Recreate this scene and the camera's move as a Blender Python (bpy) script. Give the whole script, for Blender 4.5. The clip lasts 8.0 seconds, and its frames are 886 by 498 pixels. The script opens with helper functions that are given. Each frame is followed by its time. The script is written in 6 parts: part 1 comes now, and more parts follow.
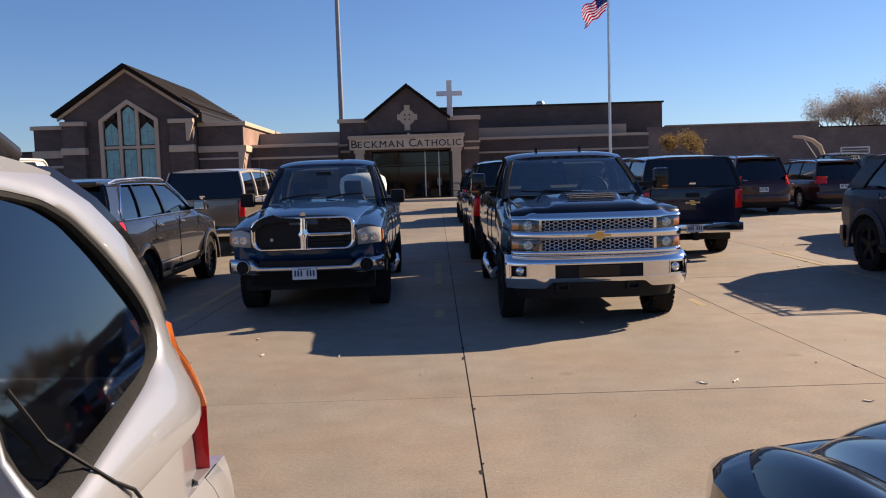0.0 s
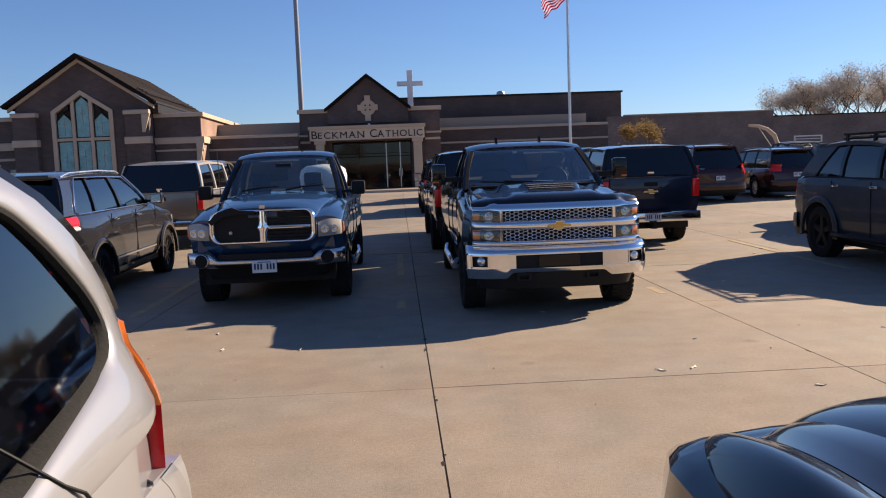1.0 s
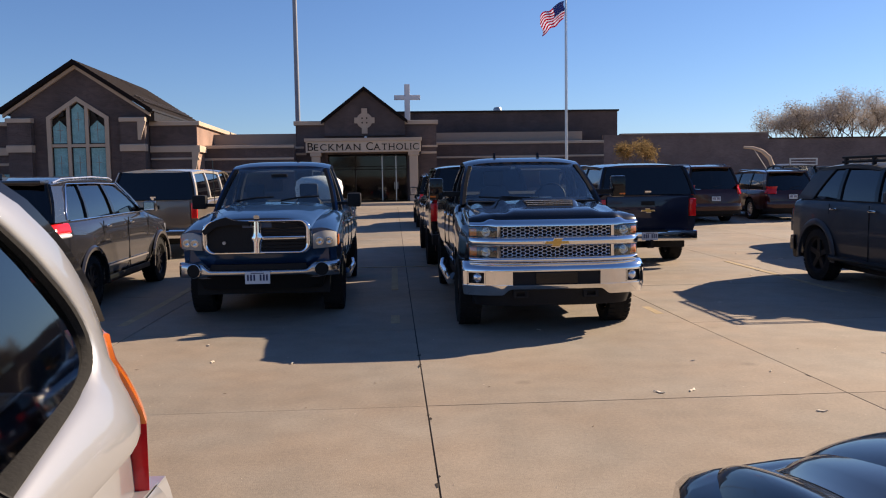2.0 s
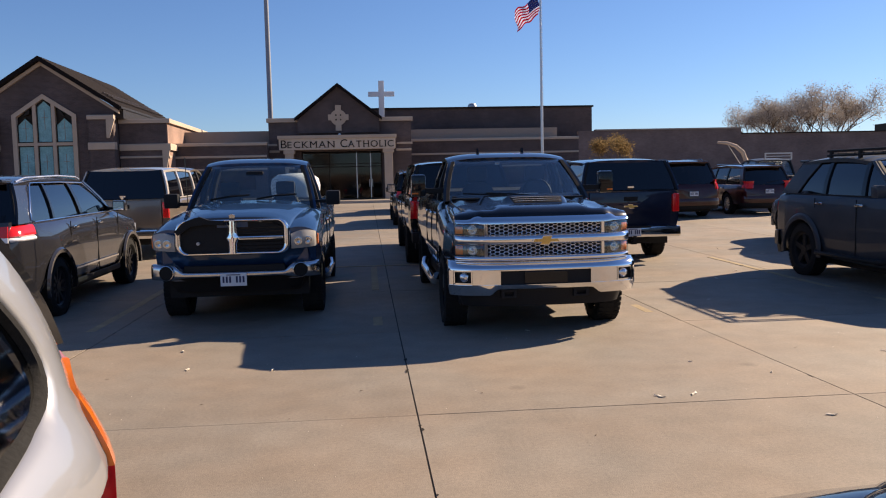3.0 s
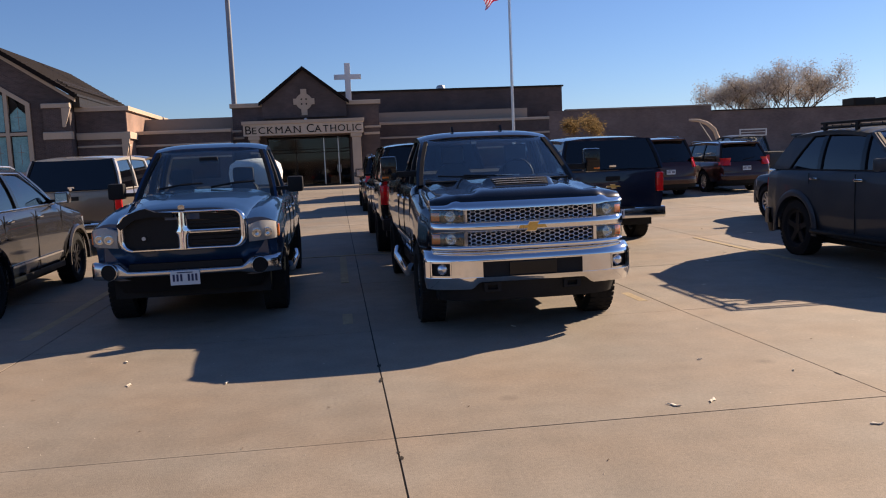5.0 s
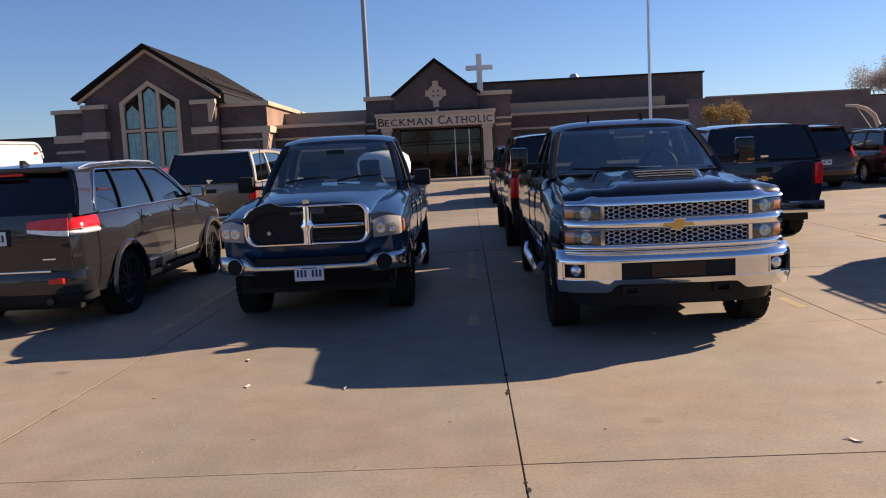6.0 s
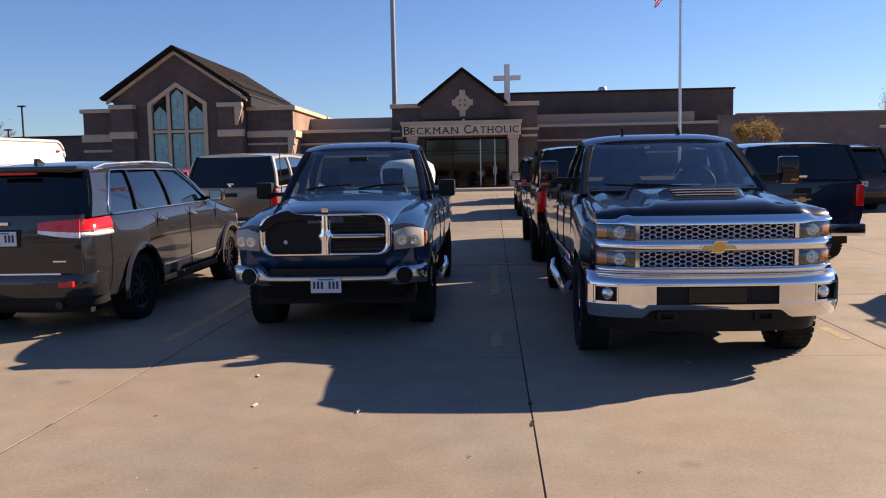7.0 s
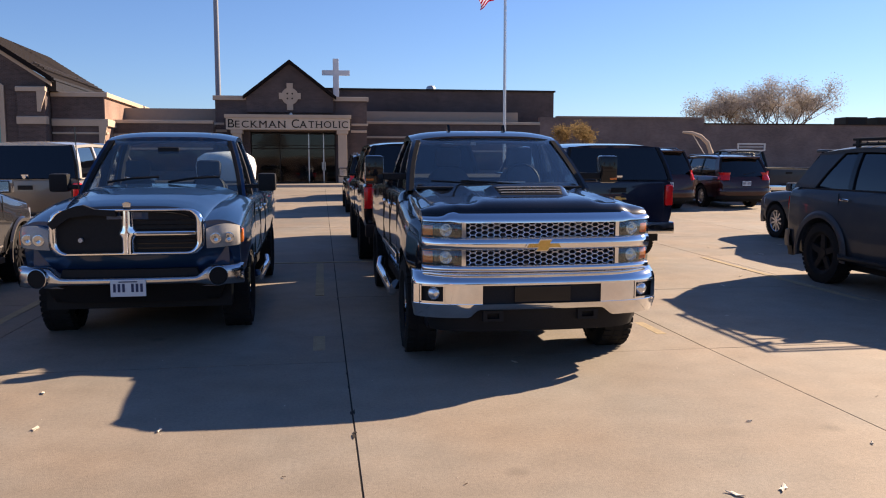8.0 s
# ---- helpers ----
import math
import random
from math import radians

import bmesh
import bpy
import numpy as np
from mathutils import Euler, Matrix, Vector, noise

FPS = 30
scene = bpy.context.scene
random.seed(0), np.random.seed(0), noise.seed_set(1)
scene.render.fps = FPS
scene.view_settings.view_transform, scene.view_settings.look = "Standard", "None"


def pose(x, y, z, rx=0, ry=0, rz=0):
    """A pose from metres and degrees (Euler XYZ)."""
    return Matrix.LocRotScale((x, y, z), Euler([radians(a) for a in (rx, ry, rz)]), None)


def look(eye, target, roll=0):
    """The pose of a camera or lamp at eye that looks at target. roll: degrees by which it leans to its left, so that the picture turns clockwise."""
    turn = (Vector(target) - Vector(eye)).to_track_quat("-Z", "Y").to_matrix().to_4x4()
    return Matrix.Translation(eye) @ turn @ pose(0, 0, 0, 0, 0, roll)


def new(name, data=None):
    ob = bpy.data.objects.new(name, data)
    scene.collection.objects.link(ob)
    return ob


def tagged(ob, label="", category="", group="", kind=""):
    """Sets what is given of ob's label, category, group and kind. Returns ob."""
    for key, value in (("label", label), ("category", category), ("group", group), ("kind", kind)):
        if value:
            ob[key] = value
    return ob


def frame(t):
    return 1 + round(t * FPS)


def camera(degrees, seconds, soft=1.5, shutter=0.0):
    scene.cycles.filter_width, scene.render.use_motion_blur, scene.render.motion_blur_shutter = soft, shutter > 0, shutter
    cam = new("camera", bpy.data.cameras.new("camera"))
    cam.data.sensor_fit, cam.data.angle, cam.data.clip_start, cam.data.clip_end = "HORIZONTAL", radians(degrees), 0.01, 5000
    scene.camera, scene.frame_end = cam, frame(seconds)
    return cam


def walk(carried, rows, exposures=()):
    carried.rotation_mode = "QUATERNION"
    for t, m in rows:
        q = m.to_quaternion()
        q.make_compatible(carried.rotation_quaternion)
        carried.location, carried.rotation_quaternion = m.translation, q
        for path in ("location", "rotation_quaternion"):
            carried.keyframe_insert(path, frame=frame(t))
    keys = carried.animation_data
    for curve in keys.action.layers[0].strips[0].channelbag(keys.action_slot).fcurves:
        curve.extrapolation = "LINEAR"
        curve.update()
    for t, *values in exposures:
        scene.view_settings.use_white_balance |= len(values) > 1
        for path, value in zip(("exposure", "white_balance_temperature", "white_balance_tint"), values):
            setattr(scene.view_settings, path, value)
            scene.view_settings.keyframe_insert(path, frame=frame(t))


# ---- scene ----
cam = camera(57.6, 8.0, soft=1.1)
PATH = [
    (0, (-0.205, -0.186, 1.615), (-0.195, 1.808, 1.457), -1.8),
    (0.5, (-0.2, -0.168, 1.618), (-0.165, 1.822, 1.413), -2.4),
    (1, (-0.189, -0.176, 1.623), (-0.087, 1.813, 1.438), -2.2),
    (1.5, (-0.182, -0.151, 1.621), (-0.089, 1.842, 1.474), -1.0),
    (3, (-0.307, 0.275, 1.616), (-0.124, 2.26, 1.458), -1.3),
    (3.5, (-0.291, 0.52, 1.602), (-0.119, 2.506, 1.449), -2.1),
    (4, (-0.181, 0.775, 1.619), (0.093, 2.751, 1.465), -2.8),
    (5.5, (-0.288, 1.39, 1.592), (-0.085, 3.368, 1.377), -2.0),
    (6, (-0.219, 1.678, 1.611), (-0.289, 3.666, 1.404), -2.8),
    (6.5, (-0.197, 1.852, 1.623), (-0.345, 3.836, 1.416), -2.5),
    (7, (-0.25, 2.061, 1.63), (-0.373, 4.049, 1.447), -1.1),
    (7.5, (-0.285, 2.21, 1.615), (-0.294, 4.203, 1.445), -0.9),
    (8, (-0.178, 2.418, 1.609), (0.117, 4.386, 1.414), -0.1),
]
walk(cam, [(t, look(eye, target, roll)) for t, eye, target, roll in PATH],
     [(0, .94, 6420, 8), (.5, 1.02, 6430, 8), (1.5, .96, 6430, 8), (3, .95, 6420, 8), (3.5, .92, 6430, 8), (5.5, .85, 6500, 10),
      (6, .97, 6560, 10), (6.5, 1.04, 6560, 10), (7, 1.11, 6500, 10), (7.5, 1.12, 6500, 10), (8, 1.20, 6500, 10)])

# ---- light: low morning sun ahead on the right, clear sky ----
SUN_X, SUN_Y = 1.65, 0.88            # ground run of the sun's ray for one metre of height
sun_el = math.atan2(1.0, math.hypot(SUN_X, SUN_Y))
sun_az = math.atan2(SUN_X, SUN_Y)    # from +y towards +x
world = bpy.data.worlds.new("sky")
scene.world = world
world.use_nodes = True
wn = world.node_tree.nodes
bg = wn["Background"]
sky = wn.new("ShaderNodeTexSky")
sky.sky_type = 'NISHITA'
sky.sun_disc = False
sky.sun_elevation, sky.sun_rotation = sun_el, sun_az
sky.air_density, sky.dust_density, sky.ozone_density = 1.0, 0.1, 4.0
deep = wn.new("ShaderNodeMix")      # a clearer, deeper blue than the model's default air
deep.data_type, deep.blend_type = 'RGBA', 'MULTIPLY'
deep.inputs[0].default_value, deep.inputs[7].default_value = 1.0, (0.90, 0.97, 1.22, 1)
world.node_tree.links.new(sky.outputs[0], deep.inputs[6])
world.node_tree.links.new(deep.outputs[2], bg.inputs[0])
bg.inputs[1].default_value = 0.0505
sun = new("sun", bpy.data.lights.new("sun", 'SUN'))
sun.data.energy, sun.data.angle, sun.data.color = 5.8, radians(0.53), (1.0, 0.775, 0.565)
sun.matrix_world = look((SUN_X * 30, SUN_Y * 30, 30), (0, 0, 0))


# ---- materials ----
def nodes_of(name):
    m = bpy.data.materials.new(name)
    m.use_nodes = True
    n, l = m.node_tree.nodes, m.node_tree.links
    return m, n, l, n["Principled BSDF"]


def mat(name, color, rough=0.6, metal=0.0, vary=0.18, scale=4.0, fine=60.0, bump=0.0, coat=0.0, spec=0.5, rand=0.0, emit=0.0):
    """A surface with broad and fine variation of its colour and roughness."""
    m, n, l, b = nodes_of(name)
    co = n.new("ShaderNodeTexCoord")
    big, small = n.new("ShaderNodeTexNoise"), n.new("ShaderNodeTexNoise")
    big.inputs["Scale"].default_value, small.inputs["Scale"].default_value = scale, fine
    big.inputs["Detail"].default_value, small.inputs["Detail"].default_value = 4, 3
    l.new(co.outputs["Object"], big.inputs["Vector"]), l.new(co.outputs["Object"], small.inputs["Vector"])
    add = n.new("ShaderNodeMath")
    add.operation = 'ADD'
    l.new(big.outputs[0], add.inputs[0]), l.new(small.outputs[0], add.inputs[1])
    last = add
    if rand:
        info, mul, ad2 = n.new("ShaderNodeObjectInfo"), n.new("ShaderNodeMath"), n.new("ShaderNodeMath")
        mul.operation, ad2.operation = 'MULTIPLY', 'ADD'
        mul.inputs[1].default_value = rand
        l.new(info.outputs["Random"], mul.inputs[0]), l.new(mul.outputs[0], ad2.inputs[0]), l.new(add.outputs[0], ad2.inputs[1])
        last = ad2
    ramp = n.new("ShaderNodeMapRange")
    ramp.inputs[1].default_value, ramp.inputs[2].default_value = 0.6, 1.4 + rand
    ramp.inputs[3].default_value, ramp.inputs[4].default_value = 1 - vary, 1 + vary
    l.new(last.outputs[0], ramp.inputs[0])
    mix = n.new("ShaderNodeVectorMath")
    mix.operation = 'SCALE'
    mix.inputs[0].default_value = color[:3]
    l.new(ramp.outputs[0], mix.inputs["Scale"])
    l.new(mix.outputs[0], b.inputs["Base Color"])
    rr = n.new("ShaderNodeMapRange")
    rr.inputs[1].default_value, rr.inputs[2].default_value = 0.3, 0.7
    rr.inputs[3].default_value, rr.inputs[4].default_value = max(0.0, rough * 0.85), min(1.0, rough * 1.2)
    l.new(big.outputs[0], rr.inputs[0]), l.new(rr.outputs[0], b.inputs["Roughness"])
    b.inputs["Metallic"].default_value = metal
    b.inputs["Specular IOR Level"].default_value = spec
    b.inputs["Coat Weight"].default_value = coat
    b.inputs["Specular IOR Level"].default_value = 0.12
    b.inputs["Coat Roughness"].default_value = 0.04
    if emit:
        b.inputs["Emission Color"].default_value, b.inputs["Emission Strength"].default_value = (*color[:3], 1), emit
    if bump:
        bp = n.new("ShaderNodeBump")
        bp.inputs["Strength"].default_value, bp.inputs["Distance"].default_value = bump, 0.01
        l.new(small.outputs[0], bp.inputs["Height"]), l.new(bp.outputs[0], b.inputs["Normal"])
    return m


def paint(name, color, metal=0.35, rough=0.32, dust=0.10, coat=1.0):
    """Clear-coated car paint, with a thin uneven film of road dust."""
    m, n, l, b = nodes_of(name)
    co, nz, nf = n.new("ShaderNodeTexCoord"), n.new("ShaderNodeTexNoise"), n.new("ShaderNodeTexNoise")
    nz.inputs["Scale"].default_value, nz.inputs["Detail"].default_value = 2.2, 5
    nf.inputs["Scale"].default_value = 900
    l.new(co.outputs["Object"], nz.inputs["Vector"]), l.new(co.outputs["Object"], nf.inputs["Vector"])
    mr = n.new("ShaderNodeMapRange")
    mr.inputs[1].default_value, mr.inputs[2].default_value, mr.inputs[3].default_value, mr.inputs[4].default_value = 0.4, 0.8, 0.0, dust
    l.new(nz.outputs[0], mr.inputs[0])
    mx = n.new("ShaderNodeMix")
    mx.data_type = 'RGBA'
    mx.inputs[6].default_value, mx.inputs[7].default_value = (*color, 1), (0.22, 0.2, 0.17, 1)
    l.new(mr.outputs[0], mx.inputs[0]), l.new(mx.outputs[2], b.inputs["Base Color"])
    b.inputs["Metallic"].default_value, b.inputs["Roughness"].default_value = metal, rough
    b.inputs["Coat Weight"].default_value = coat
    b.inputs["Specular IOR Level"].default_value = 0.12
    cr = n.new("ShaderNodeMapRange")
    cr.inputs[3].default_value, cr.inputs[4].default_value = 0.012, 0.05
    l.new(nz.outputs[0], cr.inputs[0]), l.new(cr.outputs[0], b.inputs["Coat Roughness"])
    return m


def glass(name, tint, gloss=0.04, base=0.08):
    """A thin pane: tinted see-through with Fresnel gloss."""
    m, n, l, b = nodes_of(name)
    n.remove(b)
    tr, gl, mx, lw, pw, sc = n.new("ShaderNodeBsdfTransparent"), n.new("ShaderNodeBsdfGlossy"), n.new("ShaderNodeMixShader"), n.new("ShaderNodeLayerWeight"), n.new("ShaderNodeMath"), n.new("ShaderNodeMapRange")
    tr.inputs[0].default_value = (*tint, 1)
    gl.inputs["Roughness"].default_value = gloss
    lw.inputs["Blend"].default_value = 0.5
    pw.operation, pw.inputs[1].default_value = 'POWER', 3.3
    sc.inputs[3].default_value, sc.inputs[4].default_value = base, 1.0
    l.new(lw.outputs["Facing"], pw.inputs[0]), l.new(pw.outputs[0], sc.inputs[0])
    l.new(sc.outputs[0], mx.inputs[0]), l.new(tr.outputs[0], mx.inputs[1]), l.new(gl.outputs[0], mx.inputs[2])
    l.new(mx.outputs[0], n["Material Output"].inputs[0])
    return m


def concrete_material():
    m, n, l, b = nodes_of("broom_finished_concrete")
    geo, info = n.new("ShaderNodeNewGeometry"), n.new("ShaderNodeObjectInfo")
    def noise_node(scale, detail):
        t = n.new("ShaderNodeTexNoise")
        t.inputs["Scale"].default_value, t.inputs["Detail"].default_value = scale, detail
        l.new(geo.outputs["Position"], t.inputs["Vector"])
        return t
    broad, mid, grit = noise_node(0.35, 5), noise_node(3.0, 6), noise_node(140, 2)
    def rng(src, a, c):
        r = n.new("ShaderNodeMapRange")
        r.inputs[1].default_value, r.inputs[2].default_value, r.inputs[3].default_value, r.inputs[4].default_value = 0.3, 0.7, a, c
        l.new(src, r.inputs[0])
        return r.outputs[0]
    def mult(p, q):
        t = n.new("ShaderNodeMath")
        t.operation = 'MULTIPLY'
        l.new(p, t.inputs[0]), l.new(q, t.inputs[1])
        return t.outputs[0]
    piece = n.new("ShaderNodeMapRange")
    piece.inputs[3].default_value, piece.inputs[4].default_value = 0.92, 1.06
    l.new(info.outputs["Random"], piece.inputs[0])
    v = mult(mult(rng(broad.outputs[0], 0.84, 1.12), rng(mid.outputs[0], 0.89, 1.08)), mult(rng(grit.outputs[0], 0.84, 1.14), piece.outputs[0]))
    # oil drips and old stains
    vor = n.new("ShaderNodeTexVoronoi")
    vor.inputs["Scale"].default_value = 0.9
    l.new(geo.outputs["Position"], vor.inputs["Vector"])
    spot = n.new("ShaderNodeMapRange")
    spot.inputs[1].default_value, spot.inputs[2].default_value, spot.inputs[3].default_value, spot.inputs[4].default_value = 0.02, 0.09, 0.72, 1.0
    l.new(vor.outputs["Distance"], spot.inputs[0])
    v = mult(v, spot.outputs[0])
    pit = n.new("ShaderNodeTexVoronoi")
    pit.inputs["Scale"].default_value = 22
    l.new(geo.outputs["Position"], pit.inputs["Vector"])
    pr = n.new("ShaderNodeMapRange")
    pr.inputs[1].default_value, pr.inputs[2].default_value, pr.inputs[3].default_value, pr.inputs[4].default_value = 0.03, 0.12, 0.62, 1.0
    l.new(pit.outputs["Distance"], pr.inputs[0])
    v = mult(v, pr.outputs[0])
    v = mult(v, rng(noise_node(38, 4).outputs[0], 0.90, 1.09))
    sc = n.new("ShaderNodeVectorMath")
    sc.operation = 'SCALE'
    # rusty and grey patches
    tone = n.new("ShaderNodeMix")
    tone.data_type = 'RGBA'
    tone.inputs[6].default_value, tone.inputs[7].default_value = (0.238, 0.213, 0.177, 1), (0.262, 0.208, 0.155, 1)
    l.new(rng(noise_node(0.8, 7).outputs[0], 0.0, 1.0), tone.inputs[0])
    l.new(tone.outputs[2], sc.inputs[0]), l.new(v, sc.inputs["Scale"]), l.new(sc.outputs[0], b.inputs["Base Color"])
    b.inputs["Roughness"].default_value = 0.78
    b.inputs["Specular IOR Level"].default_value = 0.35
    bp = n.new("ShaderNodeBump")
    bp.inputs["Strength"].default_value, bp.inputs["Distance"].default_value = 0.35, 0.004
    l.new(grit.outputs[0], bp.inputs["Height"]), l.new(bp.outputs[0], b.inputs["Normal"])
    return m


def brick_material(name, c1, c2, mortar):
    m, n, l, b = nodes_of(name)
    geo, sep, comb, add = n.new("ShaderNodeNewGeometry"), n.new("ShaderNodeSeparateXYZ"), n.new("ShaderNodeCombineXYZ"), n.new("ShaderNodeMath")
    add.operation = 'ADD'
    l.new(geo.outputs["Position"], sep.inputs[0])
    l.new(sep.outputs[0], add.inputs[0]), l.new(sep.outputs[1], add.inputs[1])
    l.new(add.outputs[0], comb.inputs[0]), l.new(sep.outputs[2], comb.inputs[1])
    br = n.new("ShaderNodeTexBrick")
    br.inputs["Color1"].default_value, br.inputs["Color2"].default_value, br.inputs["Mortar"].default_value = (*c1, 1), (*c2, 1), (*mortar, 1)
    br.inputs["Scale"].default_value = 1.0
    br.inputs["Brick Width"].default_value, br.inputs["Row Height"].default_value = 0.205, 0.068
    br.inputs["Mortar Size"].default_value = 0.005
    l.new(comb.outputs[0], br.inputs["Vector"])
    nz, mr, mx = n.new("ShaderNodeTexNoise"), n.new("ShaderNodeMapRange"), n.new("ShaderNodeVectorMath")
    nz.inputs["Scale"].default_value, nz.inputs["Detail"].default_value = 0.6, 5
    l.new(geo.outputs["Position"], nz.inputs["Vector"])
    mr.inputs[1].default_value, mr.inputs[2].default_value, mr.inputs[3].default_value, mr.inputs[4].default_value = 0.3, 0.7, 0.75, 1.2
    l.new(nz.outputs[0], mr.inputs[0])
    mx.operation = 'SCALE'
    l.new(br.outputs["Color"], mx.inputs[0]), l.new(mr.outputs[0], mx.inputs["Scale"]), l.new(mx.outputs[0], b.inputs["Base Color"])
    b.inputs["Roughness"].default_value = 0.88
    bp = n.new("ShaderNodeBump")
    bp.inputs["Strength"].default_value, bp.inputs["Distance"].default_value = 0.5, 0.006
    bp.invert = True
    l.new(br.outputs["Fac"], bp.inputs["Height"]), l.new(bp.outputs[0], b.inputs["Normal"])
    return m


CONCRETE = concrete_material()
JOINT = mat("joint_sealant", (0.035, 0.03, 0.026), 0.9)
BRICK = brick_material("dark_red_brick", (0.093, 0.064, 0.060), (0.058, 0.042, 0.042), (0.145, 0.127, 0.122))
# lighter than BRICK: the glare haze over the right wing is in this colour
BRICK2 = brick_material("haze_lifted_brick", (0.188, 0.136, 0.122), (0.146, 0.106, 0.098), (0.20, 0.165, 0.15))
# paler copy of the brick: extra sunlight is put into its colour
BRICK_SUN_SIDE = brick_material("sunlit_rose_brick", (0.30, 0.19, 0.145), (0.25, 0.155, 0.12), (0.26, 0.20, 0.17))
STONE = mat("cast_stone", (0.46, 0.37, 0.29), 0.8, vary=0.12, scale=1.5, fine=40, bump=0.15)
CLAD = mat("tan_metal_panel", (0.30, 0.25, 0.21), 0.6, vary=0.06)
SHINGLE = mat("asphalt_shingle", (0.013, 0.010, 0.010), 0.95, vary=0.35, scale=2, fine=30, bump=0.4)
DARKTRIM = mat("dark_bronze_metal", (0.03, 0.024, 0.02), 0.45, metal=0.4)
# near-black finish: the dimness of the unlit lobby is in the colour
LOBBY_SHADE = mat("lobby_shade_colour", (0.028, 0.027, 0.027), 0.7, vary=0.3)
ROOFING = mat("flat_roof", (0.2, 0.19, 0.18), 0.9)
ALU = mat("brushed_aluminium", (0.55, 0.55, 0.56), 0.38, metal=0.85, vary=0.08)
GALV = mat("galvanised_steel", (0.42, 0.44, 0.46), 0.45, metal=0.8, vary=0.1)
POLE = mat("grey_pole_paint", (0.27, 0.29, 0.33), 0.5, vary=0.1)
TRAILER_WHITE = mat("weathered_white_paint", (0.56, 0.55, 0.53), 0.45, vary=0.1)
WHITE = mat("white_paint", (0.75, 0.75, 0.76), 0.5, vary=0.06)
WINGLASS = mat("blue_stained_glass", (0.22, 0.42, 0.45), 0.16, vary=0.3, scale=2.5, fine=14)
DOORGLASS = glass("dark_entrance_glass", (0.40, 0.41, 0.42), base=0.035)
LETTER = mat("black_letters", (0.015, 0.014, 0.013), 0.5)
SIGN = mat("sign_panel", (0.55, 0.46, 0.37), 0.75, vary=0.08)
STALL = mat("worn_yellow_paint", (0.36, 0.29, 0.185), 0.85, vary=0.35, scale=6, fine=70)
LEAF = mat("dry_leaf", (0.70, 0.63, 0.52), 0.8, vary=0.4, rand=0.5)
LEAF_DARK = mat("brown_leaf", (0.14, 0.10, 0.07), 0.8, vary=0.4)
BARK = mat("bark", (0.13, 0.10, 0.08), 0.9, vary=0.3, scale=8)


def foliage(name, c1, c2):
    """Thin leaves: part of the light shines through; each leaf its own tone."""
    m, n, l, b = nodes_of(name)
    n.remove(b)
    geo, mx, df, tl, sh = n.new("ShaderNodeNewGeometry"), n.new("ShaderNodeMix"), n.new("ShaderNodeBsdfDiffuse"), n.new("ShaderNodeBsdfTranslucent"), n.new("ShaderNodeMixShader")
    mx.data_type = 'RGBA'
    mx.inputs[6].default_value, mx.inputs[7].default_value = (*c1, 1), (*c2, 1)
    l.new(geo.outputs["Random Per Island"], mx.inputs[0])
    l.new(mx.outputs[2], df.inputs[0]), l.new(mx.outputs[2], tl.inputs[0])
    sh.inputs[0].default_value = 0.45
    l.new(df.outputs[0], sh.inputs[1]), l.new(tl.outputs[0], sh.inputs[2]), l.new(sh.outputs[0], n["Material Output"].inputs[0])
    return m


AUTUMN = foliage("pale_autumn_leaves", (0.52, 0.48, 0.44), (0.36, 0.32, 0.28))
BUSHLEAF = foliage("yellow_autumn_leaves", (0.36, 0.25, 0.12), (0.20, 0.15, 0.07))
RUBBER = mat("tyre_rubber", (0.018, 0.018, 0.018), 0.85, vary=0.25, scale=7, fine=90, bump=0.2)
BLACKPLASTIC = mat("black_plastic", (0.018, 0.018, 0.019), 0.55, vary=0.2)
GLOSSBLACK = mat("gloss_black", (0.008, 0.008, 0.009), 0.12, vary=0.1, coat=0.6)
CHROME = mat("chrome", (0.86, 0.86, 0.87), 0.07, metal=1.0, vary=0.03)
DULLCHROME = mat("weathered_chrome", (0.52, 0.53, 0.55), 0.17, metal=1.0, vary=0.15, scale=5, fine=30)
ALLOY = mat("alloy_rim", (0.50, 0.50, 0.52), 0.28, metal=0.9, vary=0.08)
DARKRIM = mat("dark_rim", (0.04, 0.04, 0.045), 0.35, metal=0.6)
LENS_RED = mat("red_lens", (0.62, 0.014, 0.016), 0.12, vary=0.12, coat=1.0)
LENS_AMBER = mat("amber_lens", (0.80, 0.19, 0.025), 0.15, vary=0.12, coat=1.0)
LENS_CLEAR = mat("clear_lens", (0.80, 0.81, 0.83), 0.22, vary=0.3, scale=14, fine=40, coat=1.0, metal=0.1)
LENS_HAZY = mat("hazed_lens", (0.36, 0.35, 0.33), 0.35, vary=0.15, coat=0.6)
SATIN = mat("satin_chrome", (0.74, 0.75, 0.78), 0.26, metal=0.9, vary=0.06)
LAMP_BOWL = mat("smoked_lamp_bowl", (0.075, 0.062, 0.055), 0.25, metal=0.4, vary=0.3, scale=9, fine=30)
GOLD = mat("gold_badge", (0.72, 0.47, 0.14), 0.3, metal=0.8)
PLATE = mat("plate_white", (0.62, 0.66, 0.70), 0.5, vary=0.06)
PLATE_INK = mat("plate_ink", (0.05, 0.06, 0.12), 0.6)
SEAT = mat("seat_cloth", (0.06, 0.06, 0.065), 0.9, vary=0.2)
GLASS_CLEAR = glass("clear_glass", (0.90, 0.94, 0.94))
GLASS_TINT = glass("privacy_glass", (0.14, 0.15, 0.16))
GLASS_MID = glass("tinted_glass", (0.62, 0.66, 0.67))
FLAG_RED = foliage("flag_red", (0.62, 0.012, 0.07), (0.62, 0.012, 0.07))
FLAG_WHITE = foliage("flag_white", (0.80, 0.84, 0.95), (0.80, 0.84, 0.95))
